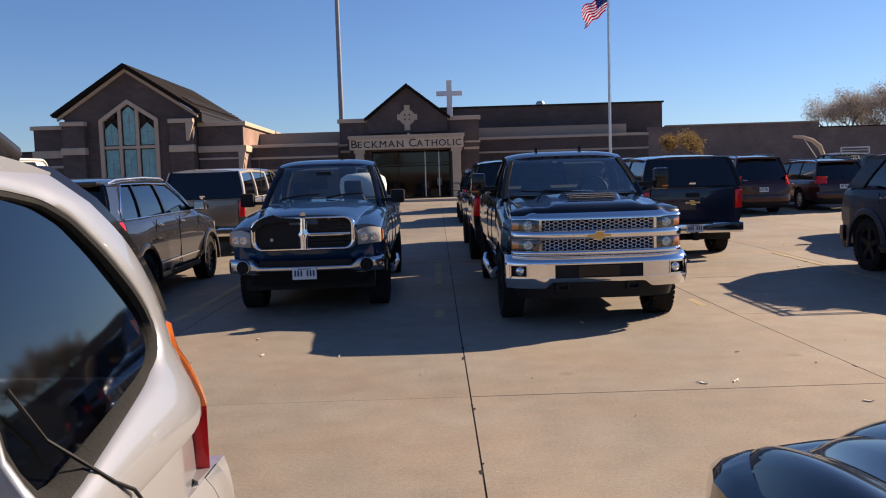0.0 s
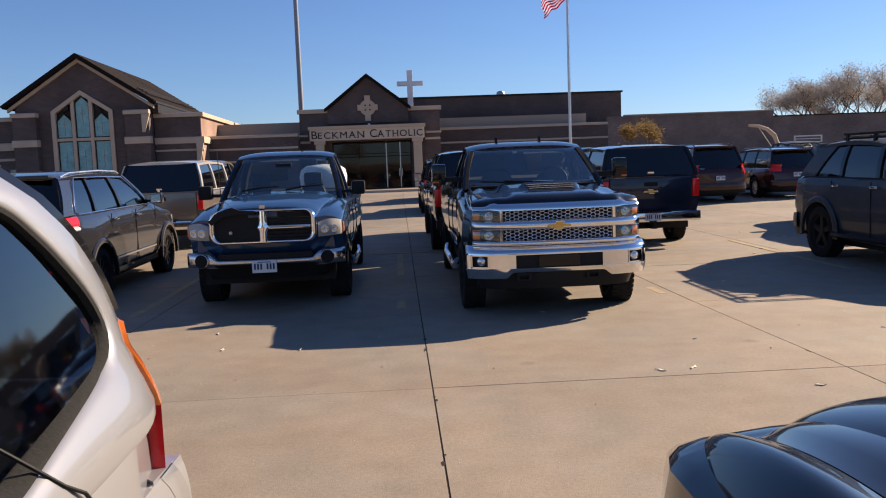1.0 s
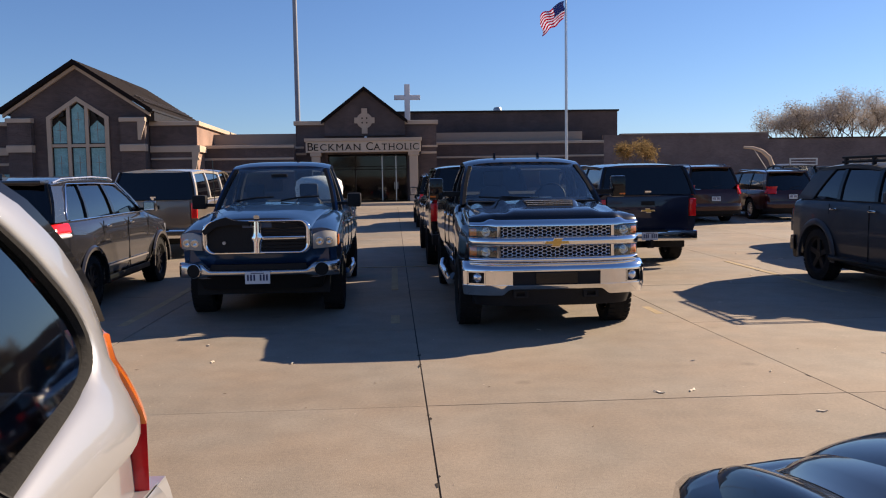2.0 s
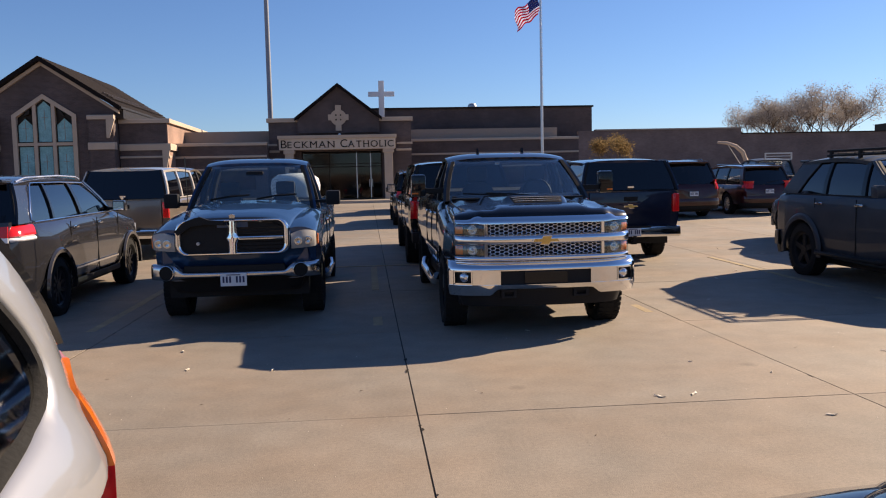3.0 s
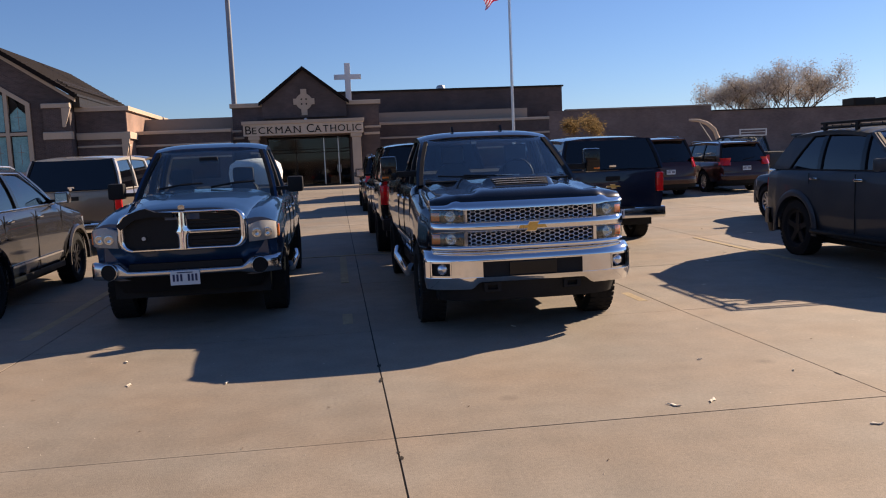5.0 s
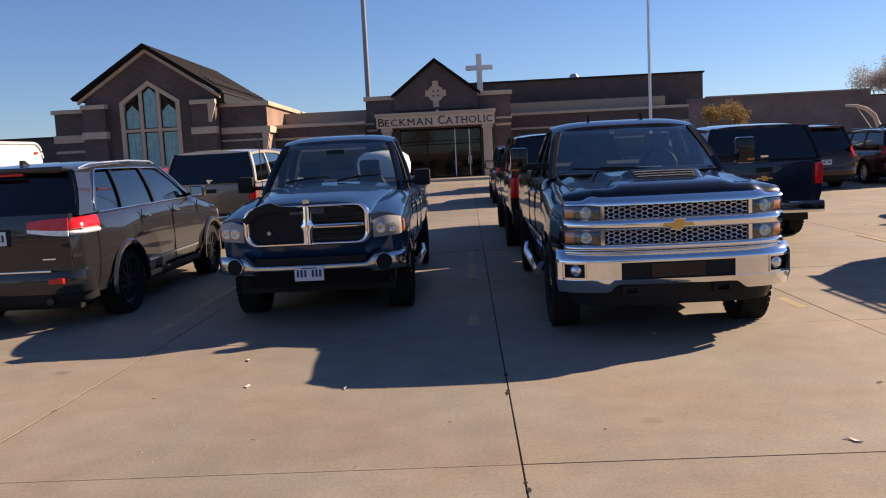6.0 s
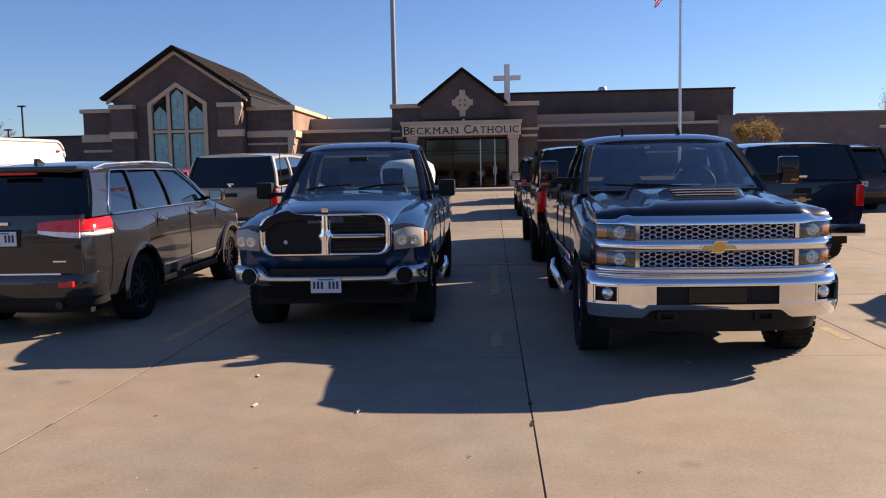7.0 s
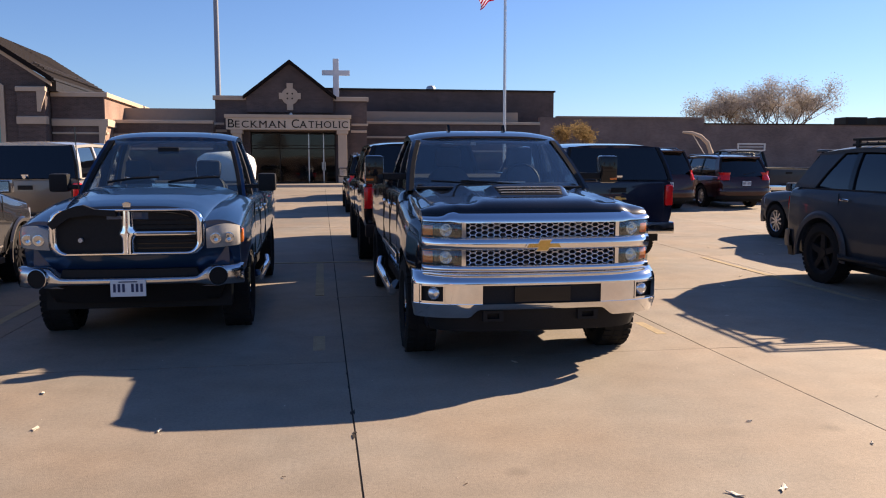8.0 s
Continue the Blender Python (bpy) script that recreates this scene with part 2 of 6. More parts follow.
FLAG_BLUE = foliage("flag_blue", (0.04, 0.06, 0.26), (0.04, 0.06, 0.26))


# ---- mesh helpers ----
def finish(bm, name, smooth=None):
    me = bpy.data.meshes.new(name)
    bmesh.ops.recalc_face_normals(bm, faces=bm.faces)
    bm.to_mesh(me)
    bm.free()
    if smooth is not None:
        for p in me.polygons:
            p.use_smooth = True
        me.set_sharp_from_angle(angle=radians(smooth))
    return me


def part(name, bm, material, parent=None, label="", smooth=None, m=None):
    me = finish(bm, name, smooth)
    me.materials.append(material)
    ob = new(name, me)
    if parent is not None:
        ob.parent = parent
    if m is not None:
        ob.matrix_basis = m
    if label:
        ob["label"] = label
    return ob


def thing(name, label, category, m=None, group="", kind=""):
    ob = new(name)
    ob.empty_display_size = 0.2
    if m is not None:
        ob.matrix_basis = m
    return tagged(ob, label, category, group, kind)


def add_box(bm, x0, x1, y0, y1, z0, z1, bevel=0.0):
    vs = [bm.verts.new((x, y, z)) for x in (x0, x1) for y in (y0, y1) for z in (z0, z1)]
    fs = [bm.faces.new([vs[i] for i in q]) for q in ((0, 1, 3, 2), (4, 6, 7, 5), (0, 4, 5, 1), (2, 3, 7, 6), (0, 2, 6, 4), (1, 5, 7, 3))]
    if bevel:
        es = list({e for f in fs for e in f.edges})
        bmesh.ops.bevel(bm, geom=es, offset=bevel, segments=2, affect='EDGES', profile=0.6)
    return bm


def box(*a, **k):
    return add_box(bmesh.new(), *a, **k)


def prism(bm, poly, a, b, axis='y'):
    """Extrude a 2D outline from a to b along an axis."""
    def place(p, t):
        return (p[0], t, p[1]) if axis == 'y' else (t, p[0], p[1]) if axis == 'x' else (p[0], p[1], t)
    lo, hi = [bm.verts.new(place(p, a)) for p in poly], [bm.verts.new(place(p, b)) for p in poly]
    bm.faces.new(lo), bm.faces.new(hi[::-1])
    for i in range(len(poly)):
        j = (i + 1) % len(poly)
        bm.faces.new((lo[i], hi[i], hi[j], lo[j]))
    return bm


def ring_prism(bm, outer, inner, a, b):
    """A frame between two outlines with the same number of corners, extruded along y."""
    n = len(outer)
    o0, o1 = [bm.verts.new((p[0], a, p[1])) for p in outer], [bm.verts.new((p[0], b, p[1])) for p in outer]
    i0, i1 = [bm.verts.new((p[0], a, p[1])) for p in inner], [bm.verts.new((p[0], b, p[1])) for p in inner]
    for i in range(n):
        j = (i + 1) % n
        for q in ((o0[i], o0[j], i0[j], i0[i]), (o1[j], o1[i], i1[i], i1[j]), (o0[j], o0[i], o1[i], o1[j]), (i0[i], i0[j], i1[j], i1[i])):
            bm.faces.new(q)
    return bm


def loft(bm, rings, caps=True, closed=True):
    vs = [[bm.verts.new(p) for p in r] for r in rings]
    n = len(vs[0])
    for a, b in zip(vs, vs[1:]):
        for i in range(n if closed else n - 1):
            j = (i + 1) % n
            bm.faces.new((a[i], a[j], b[j], b[i]))
    if caps:
        bm.faces.new(vs[0]), bm.faces.new(vs[-1][::-1])
    return bm


def slab_patch(bm, fn, depth, nu, nv):
    """A curved sheet with thickness: depth is the offset of its back."""
    d = Vector(depth)
    f = [[bm.verts.new(fn(i / nu, j / nv)) for j in range(nv + 1)] for i in range(nu + 1)]
    k = [[bm.verts.new(Vector(fn(i / nu, j / nv)) + d) for j in range(nv + 1)] for i in range(nu + 1)]
    for i in range(nu):
        for j in range(nv):
            bm.faces.new((f[i][j], f[i + 1][j], f[i + 1][j + 1], f[i][j + 1]))
            bm.faces.new((k[i][j], k[i][j + 1], k[i + 1][j + 1], k[i + 1][j]))
    for i in range(nu):
        bm.faces.new((f[i][0], k[i][0], k[i + 1][0], f[i + 1][0])), bm.faces.new((f[i][nv], f[i + 1][nv], k[i + 1][nv], k[i][nv]))
    for j in range(nv):
        bm.faces.new((f[0][j], f[0][j + 1], k[0][j + 1], k[0][j])), bm.faces.new((f[nu][j], k[nu][j], k[nu][j + 1], f[nu][j + 1]))
    return bm


def tube(bm, pts, radii, n=10):
    """A round tapered rod through points."""
    pts = [Vector(p) for p in pts]
    if not hasattr(radii, "__len__"):
        radii = [radii] * len(pts)
    rings = []
    for i, p in enumerate(pts):
        d = (pts[min(i + 1, len(pts) - 1)] - pts[max(i - 1, 0)]).normalized()
        u = d.orthogonal().normalized()
        if abs(d.z) < 0.9:
            u = d.cross(Vector((0, 0, 1))).normalized()
        w = d.cross(u)
        rings.append([p + radii[i] * (math.cos(a) * u + math.sin(a) * w) for a in (2 * math.pi * k / n for k in range(n))])
    return loft(bm, rings)


def lathe(bm, prof, n=24, axis='x', caps=False):
    """Turn a profile of (along, radius) about an axis through the origin."""
    rings = []
    for k in range(n):
        a = 2 * math.pi * k / n
        c, s = math.cos(a), math.sin(a)
        rings.append([(h, r * c, r * s) if axis == 'x' else (r * c, h, r * s) if axis == 'y' else (r * c, r * s, h) for h, r in prof])
    rings.append(rings[0])
    vs = [[bm.verts.new(p) for p in r] for r in rings[:-1]]
    m = len(prof)
    for k in range(n):
        a, b = vs[k], vs[(k + 1) % n]
        for i in range(m - 1):
            bm.faces.new((a[i], a[i + 1], b[i + 1], b[i]))
    if caps:
        bm.faces.new([v[0] for v in vs]), bm.faces.new([v[-1] for v in vs][::-1])
    return bm


def disc(bm, c, r, depth, axis='y', n=20, ry=None):
    ry = ry or r
    poly = [(r * math.cos(2 * math.pi * k / n), ry * math.sin(2 * math.pi * k / n)) for k in range(n)]
    if axis == 'y':
        return prism(bm, [(c[0] + p[0], c[2] + p[1]) for p in poly], c[1], c[1] + depth, 'y')
    return prism(bm, [(c[1] + p[0], c[2] + p[1]) for p in poly], c[0], c[0] + depth, 'x')


# ---- ground: flat near the camera, then a gentle rise to the building ----
RISE, Y0 = 0.0185, 10.8


def gz(y):
    t = y - Y0
    return 0.0 if t < -1.5 else RISE * t if t > 1.5 else RISE * (t + 1.5) ** 2 / 6.0


def slope_at(y):
    return math.degrees(math.atan((gz(y + 0.5) - gz(y - 0.5))))


ys = [-300, -60, -8] + [Y0 - 1.5 + 0.25 * k for k in range(13)] + [20, 30, 44, 60, 62, 120, 400]
xs = [-400, -60, -27, 0, 29, 60, 400]
bm = bmesh.new()
g = [[bm.verts.new((x, y, (gz(y) if y < 60 else gz(60)) - 0.02)) for y in ys] for x in xs]
for i in range(len(xs) - 1):
    for j in range(len(ys) - 1):
        bm.faces.new((g[i][j], g[i + 1][j], g[i + 1][j + 1], g[i][j + 1]))
ground = part("ground", bm, CONCRETE)
tagged(ground, "wide sunlit tan concrete ground of a car park", "ground", kind="structure")


# ---- school building ----
GB = 0.82   # ground level at the facade
school = thing("school_building", "low dark brick school with tan stone bands and gabled entrance", "school", pose(0, 0, 0))


def wall(x0, x1, y0, y1, z0, z1, material=None, name="wall"):
    return part(name, box(x0, x1, y0, y1, z0, z1), material or BRICK, school)


def band(x0, x1, y, z0, z1, proud=0.10, material=None, depth=0.3):
    """A projecting stone course along a facade, with a small chamfer on top."""
    bm = bmesh.new()
    prism(bm, [(y + depth, z0), (y - proud, z0), (y - proud, z1 - 0.05), (y - proud + 0.05, z1), (y + depth, z1)], x0, x1, 'x')
    return part("stone_band", bm, material or STONE, school)


def side_band(x, y0, y1, z0, z1, proud=0.10):
    bm = bmesh.new()
    prism(bm, [(x - 0.3, z0), (x + proud, z0), (x + proud, z1 - 0.05), (x + proud - 0.05, z1), (x - 0.3, z1)], y0, y1, 'y')
    return part("stone_band", bm, STONE, school)


# chapel with a steep gable, set out about its own centre line and then enlarged to its true size
earlier = set(school.children_recursive)
FAR = 1.125
CX, CY = -17.18, 45.0
# front wall with the window opening left free
wL, wR, wsh, wap, wbot = -18.80, -15.52, 5.78, 6.88, 2.2
bm = ring_prism(bmesh.new(), [(-20.7, GB - 0.4), (-13.6, GB - 0.4), (-13.6, 5.95), (CX, 8.55), (-20.7, 5.95)], [(wL, wbot), (wR, wbot), (wR, wsh), (CX, wap), (wL, wsh)], CY, CY + 0.35)
part("gable_wall", bm, BRICK, school)
wall(-20.7, -20.35, CY + 0.35, 57, GB - 0.4, 5.9)
wall(-13.95, -13.6, CY + 0.35, 57, GB - 0.4, 5.9)
# roof slopes with overhang
for s, name in ((-1, "roof"), (1, "roof")):
    half, drop = 4.0, 2.62
    bm = bmesh.new()
    a, b = (CX, 8.80), (CX + s * half, 8.80 - drop)
    prism(bm, [a, b, (b[0], b[1] - 0.22), (CX, a[1] - 0.24)], CY - 0.45, 57.2)
    part(name, bm, SHINGLE, school)
    bm = bmesh.new()
    prism(bm, [(CX, 8.56), (CX + s * (half - 0.12), 5.96), (CX + s * (half - 0.12), 5.78), (CX, 8.36)], CY - 0.14, CY + 0.05)
    part("gable_trim", bm, STONE, school)
    bm = bmesh.new()
    prism(bm, [(CX + s * (half - 0.05), 6.16), (CX + s * (half + 0.10), 6.16), (CX + s * (half + 0.10), 6.04), (CX + s * (half - 0.05), 6.04)], CY - 0.4, 57)
    part("gutter", bm, DARKTRIM, school)
# rows of shingle courses stand proud on the slope that shows
for k in range(18):
    f0 = k / 18
    x0, z0 = CX + 4.0 * f0, 8.81 - 2.62 * f0
    x1, z1 = CX + 4.0 * (f0 + 0.06), 8.81 - 2.62 * (f0 + 0.06)
    bm = bmesh.new()
    prism(bm, [(x0, z0), (x1, z1 + 0.03), (x1, z1 - 0.01), (x0, z0 - 0.02)], CY - 0.45, 57.2)
    part("shingle", bm, SHINGLE, school)
# snow guards
for k in range(3):
    part("snow_guard", tube(bmesh.new(), [(CX + 3.0 + 0.22 * k, CY + 0.3, 6.96 - 0.145 * k), (CX + 3.0 + 0.22 * k, 56, 6.96 - 0.145 * k)], 0.035, 6), DARKTRIM, school)
# pointed window: outer frame, mullions, transom, panes
win = part("window", ring_prism(bmesh.new(), [(wL, wbot), (wR, wbot), (wR, wsh), (CX, wap), (wL, wsh)],
                                [(wL + .22, wbot + .1), (wR - .22, wbot + .1), (wR - .22, wsh - .1), (CX, wap - .26), (wL + .22, wsh - .1)], CY - 0.10, CY + 0.2), STONE, school)
bars = [(-17.75, -17.57, wbot, 6.45), (-16.79, -16.61, wbot, 6.45)]
for x0, x1, z0, z1 in bars:
    part("mullion", box(x0, x1, CY - 0.06, CY + 0.16, z0, z1), STONE, win)
part("transom", box(wL + .2, wR - .2, CY - 0.05, CY + 0.15, 4.17, 4.33), STONE, win)
pane_edges = [(wL + .27, -17.80), (-17.52, -16.84), (-16.56, wR - .27)]
for k, (x0, x1) in enumerate(pane_edges):
    mid = (x0 + x1) / 2
    top, sh = (6.52, 6.20) if k == 1 else (5.62, 5.25)
    for poly in ([(x0, 2.3), (x1, 2.3), (x1, 4.12), (x0, 4.12)], [(x0, 4.38), (x1, 4.38), (x1, sh), (mid, top), (x0, sh)]):
        part("pane", prism(bmesh.new(), poly, CY + 0.08, CY + 0.10), WINGLASS, win)
        cx, cz = sum(p[0] for p in poly) / len(poly), sum(p[1] for p in poly) / len(poly)
        part("pane_frame", ring_prism(bmesh.new(), [(cx + (p[0] - cx) * 1.12, cz + (p[1] - cz) * 1.06) for p in poly], poly, CY + 0.03, CY + 0.12), DARKTRIM, win)
        # faint leaded figure: a cross with a ring
        part("leading", add_box(add_box(bmesh.new(), mid - .012, mid + .012, CY + 0.068, CY + 0.08, cz - .5, cz + .5), mid - .16, mid + .16, CY + 0.068, CY + 0.08, cz + .1, cz + .125), CLAD, win)
    if k != 1:
        s = -1 if k == 0 else 1
        part("spandrel", prism(bmesh.new(), [(mid - s * .27, 5.85), (mid + s * .05, 5.72), (mid - s * .27, 6.2)], CY - 0.03, CY + 0.1), DARKTRIM, win)
# piers and courses of the chapel
for x0, x1 in ((-20.75, -19.52), (-14.82, -13.55)):
    wall(x0, x1, CY - 0.35, CY, GB - 0.4, 5.55, name="pier")
    band(x0 - 0.05, x1 + 0.05, CY - 0.35, 5.48, 5.72, depth=0.34)
    band(x0 - 0.05, x1 + 0.05, CY - 0.35, 3.90, 4.28, depth=0.34)
wall(-22.6, -20.75, CY + 0.3, 57, GB - 0.4, 5.4)
band(-22.75, -20.75, CY + 0.3, 5.36, 5.58)
band(-22.7, -20.75, CY + 0.3, 3.78, 4.20)
band(-22.65, -20.75, CY + 0.3, 3.22, 3.36, 0.06)
wall(-13.55, -11.05, CY + 0.6, 57, GB - 0.4, 5.4)
# sun side of the chapel block: thin skin of the sun-lightened brick
wall(-11.05, -11.0, CY + 0.6, 56, GB - 0.4, 5.4, BRICK_SUN_SIDE)
band(-13.55, -10.85, CY + 0.6, 5.32, 5.56)
band(-13.55, -10.85, CY + 0.6, 3.86, 4.22)
band(-13.55, -10.92, CY + 0.6, 3.45, 3.56, 0.06)
side_band(-11.0, CY + 0.903, 57, 5.32, 5.56, 0.15)
side_band(-11.0, CY + 0.903, 48, 3.86, 4.22, 0.15)
part("wall_bracket", prism(bmesh.new(), [(-11.3, 3.855), (-10.9, 3.855), (-11.1, 2.8), (-11.3, 2.8)], CY + 0.48, CY + 0.595), STONE, school)
part("wall_bracket", prism(bmesh.new(), [(-13.9, 5.5), (-13.45, 5.5), (-13.75, 4.5), (-13.9, 4.5)], CY - 0.45, CY - 0.34), STONE, school)
part("flat_roof", box(-22.5, -20.8, CY + 0.7, 57, 5.0, 5.1), ROOFING, school)
# small window beside the chapel
part("window", box(-20.5 - 0.9, -20.5 - 0.35, CY + 0.26, CY + 0.34, 2.0, 2.75), WINGLASS, school)

part("soffit", prism(bmesh.new(), [(-13.62, 5.55), (-13.12, 5.55), (-13.12, 6.02), (-13.62, 6.35)], CY + 0.05, 57), DARKTRIM, school)
part("window_back", prism(bmesh.new(), [(wL + .1, wbot), (wR - .1, wbot), (wR - .1, wsh - .05), (CX, wap - .1), (wL + .1, wsh - .05)], CY + 0.17, CY + 0.21), DARKTRIM, win)
enlarge = Matrix.Translation((-.2, -.15, 1.615)) @ Matrix.Scale(FAR, 4) @ Matrix.Translation((.2, .15, -1.615))
for ob in school.children_recursive:
    if ob not in earlier:
        ob.data.transform(enlarge)

# link between the chapel and the entrance
LK = 53.1
wall(-12.4, -6.62, LK, LK + 0.4, GB - 0.4, 4.5)
part("fascia", box(-12.4, -6.62, 56.0, 56.4, 4.4, 5.52), CLAD, school)
part("flat_roof", box(-12.4, -6.62, LK + 0.4, 56.0, 4.3, 4.4), ROOFING, school)
wall(-7.02, -6.623, LK + 0.4, 55.0, GB - 0.4, 4.3)
band(-12.4, -6.62, LK, 4.42, 4.62, depth=0.5)
band(-12.4, -6.64, LK, 3.66, 3.80, 0.06)
band(-12.4, -6.64, LK, 2.86, 2.98, 0.06)
part("window", box(-11.8, -7.4, LK - 0.05, LK + 0.02, 1.6, 2.8), DOORGLASS, school)

# entrance block
ex0, ex1, EY = -6.62, 2.72, 54.4
for a, b, z0, z1 in ((ex0, -4.55, GB - 0.4, 6.0), (0.75, ex1, GB - 0.4, 6.0), (-4.55, 0.75, 4.0, 6.0)):
    wall(a, b, EY, EY + 0.4, z0, z1)
wall(ex0, ex0 + 0.4, EY + 0.4, 62, GB - 0.4, 6.0)
wall(ex1 - 0.4, ex1, EY + 0.4, 62, GB - 0.4, 6.0)
part("flat_roof", box(ex0 + 0.4, ex1 - 0.4, EY + 0.4, 62, 5.55, 5.65), ROOFING, school)
for a, b in ((ex0 - 0.12, -4.72), (0.6, ex1 + 0.12)):
    band(a, b, EY, 5.95, 6.22, 0.14)
for a, b in ((ex0, -5.95), (1.7, ex1)):
    band(a, b, EY, 3.98, 4.14, 0.06)
for a, b in ((-7.3, -6.1), (1.75, 2.8)):
    band(a, b, EY, 4.42, 4.56, 0.05)
bm = bmesh.new()
prism(bm, [(-4.72, 5.2), (0.62, 5.2), (0.62, 6.1), (-2.05, 8.2), (-4.72, 6.1)], EY - 0.25, EY)
part("gable_wall", bm, BRICK, school)
for s in (-1, 1):
    bm = bmesh.new()
    prism(bm, [(-2.05, 8.42), (-2.05 + s * 2.85, 6.2), (-2.05 + s * 2.85, 6.02), (-2.05, 8.2)], EY - 0.55, 62)
    part("roof", bm, SHINGLE, school)
# celtic cross relief
bm = bmesh.new()
disc(bm, (-2.05, EY - 0.33, 6.2), 0.52, 0.09, n=32)
add_box(bm, -2.24, -1.86, EY - 0.36, EY - 0.24, 5.34, 7.0), add_box(bm, -2.72, -1.38, EY - 0.355, EY - 0.245, 6.02, 6.40)
cross = part("relief_cross", bm, STONE, school, "tan stone ringed cross")
for dx in (-.15, .15):
    for dz in (-.15, .15):
        part("cross_recess", disc(bmesh.new(), (-2.05 + dx, EY - 0.37, 6.2 + dz), 0.055, 0.02, n=12), DARKTRIM, cross)
part("spot_lamp", disc(bmesh.new(), (-2.0, EY - 0.42, 5.08), 0.09, 0.2, n=12), WHITE, school)
# sign beam on two piers
sign = part("sign_beam", box(-5.9, 1.62, EY - 0.95, EY, 4.1, 4.98, bevel=0.02), SIGN, school, "tan stone beam with black serif lettering")
part("cornice", box(-5.98, 1.70, EY - 1.05, EY, 4.80, 5.02, bevel=0.02), STONE, sign)


def letter_mesh(ch, size):
    cu = bpy.data.curves.new("letter", 'FONT')
    cu.body, cu.size, cu.extrude = ch, size, 0.012
    ob = new("letter", cu)
    me = bpy.data.meshes.new_from_object(ob.evaluated_get(bpy.context.evaluated_depsgraph_get()))
    bpy.data.objects.remove(ob)
    return me


def lettering(body, x0, x1, y, z, size, material, parent):
    """Upright letters with small slab serifs on their stems, each one a part, spread from x0 to x1."""
    glyphs, pen = [], 0.0
    for ch in body:
        me = letter_mesh(ch, size)
        lo, hi = min(v.co.x for v in me.vertices), max(v.co.x for v in me.vertices)
        bot, top = min(v.co.y for v in me.vertices), max(v.co.y for v in me.vertices)
        feet = set()
        for ed in me.edges:
            a, b = me.vertices[ed.vertices[0]].co, me.vertices[ed.vertices[1]].co
            if abs(a.y - b.y) < 1e-4 and abs(a.z - b.z) < 1e-5 and .02 * size < abs(a.x - b.x) < .19 * size and (abs(a.y - bot) < .002 * size or abs(a.y - top) < .002 * size):
                feet.add((round(min(a.x, b.x), 4), round(max(a.x, b.x), 4), a.y < (bot + top) / 2))
        bm = bmesh.new()
        bm.from_mesh(me)
        if ch not in "COG":
            for a, b, low in feet:
                zz = bot if low else top - .045 * size
                add_box(bm, a - .055 * size, b + .055 * size, zz, zz + .045 * size, -.0125, .0125)
        bm.transform(Matrix.Translation((pen - lo, 0, 0)))
        glyphs.append(bm)
        pen += hi - lo + .17 * size
    k = (x1 - x0) / (pen - .17 * size)
    for bm in glyphs:
        bm.transform(Matrix.Translation((x0, y, z)) @ Matrix.Rotation(math.pi / 2, 4, 'X') @ Matrix.Diagonal((k, 1, 1, 1)))
        part("letter", bm, material, parent)


for body, x0, x1, size in (("B", -5.77, -5.40, 0.74), ("ECKMAN", -5.35, -2.33, 0.60), ("C", -1.95, -1.50, 0.74), ("ATHOLIC", -1.46, 1.50, 0.60)):
    lettering(body, x0, x1, EY - 0.965, 4.22, size, LETTER, sign)
for xa, xb in ((-5.55, -5.0), (0.88, 1.43)):
    col = part("pier", box(xa, xb, EY - 0.85, EY - 0.3, GB - 0.2, 3.85, bevel=0.02), STONE, school)
    part("capital", box(xa - 0.08, xb + 0.08, EY - 0.92, EY - 0.22, 3.85, 4.1, bevel=0.02), STONE, col)
# glazed doors set back under the beam
store = part("entrance_glazing", box(-4.55, 0.75, EY + 0.30, EY + 0.34, 3.15, 3.20), DARKTRIM, school)
for x in (-4.5, -2.75, -0.95, -0.02, 0.7):
    part("mullion", box(x - 0.03, x + 0.03, EY + 0.28, EY + 0.38, GB, 3.95), ALU if -1 < x < 0 else DARKTRIM, store)
for z in (GB + 0.05, 2.98, 3.9):
    part("rail", box(-4.5, 0.7, EY + 0.28, EY + 0.36, z - 0.03, z + 0.03), DARKTRIM, store)
for a, b in ((-4.47, -2.78), (-2.72, -0.98), (-0.92, -0.05), (0.01, 0.67)):
    for z0, z1 in ((GB + 0.08, 2.95), (3.01, 3.87)):
        part("pane", box(a, b, EY + 0.31, EY + 0.33, z0, z1), DOORGLASS, store)
for x in (-0.12, 0.08):
    part("pull_handle", tube(bmesh.new(), [(x, EY + 0.24, GB + 0.8), (x, EY + 0.24, GB + 1.3)], 0.02, 8), ALU, store)
# lobby painted nearly black so the room looks unlit behind the glass
part("lobby_floor", box(-6.0, 2.0, EY + 0.4, 60, GB - 0.05, GB), LOBBY_SHADE, school)
part("lobby_wall", box(-6.2, 2.3, 60, 60.2, GB, 5.5), LOBBY_SHADE, school)
part("lobby_ceiling", box(-6.2, 2.3, EY + 0.4, 60.0, 4.1, 4.2), LOBBY_SHADE, school)

# white cross on its mast
mast = thing("white_cross", "tall white cross standing above the entrance roof", "cross", pose(0.85, 56.4, 0))
part("upright", box(-0.19, 0.19, -0.12, 0.12, 5.65, 8.84, bevel=0.015), WHITE, mast)
part("arm", box(-0.90, 0.90, -0.115, 0.115, 7.78, 8.10, bevel=0.015), WHITE, mast)

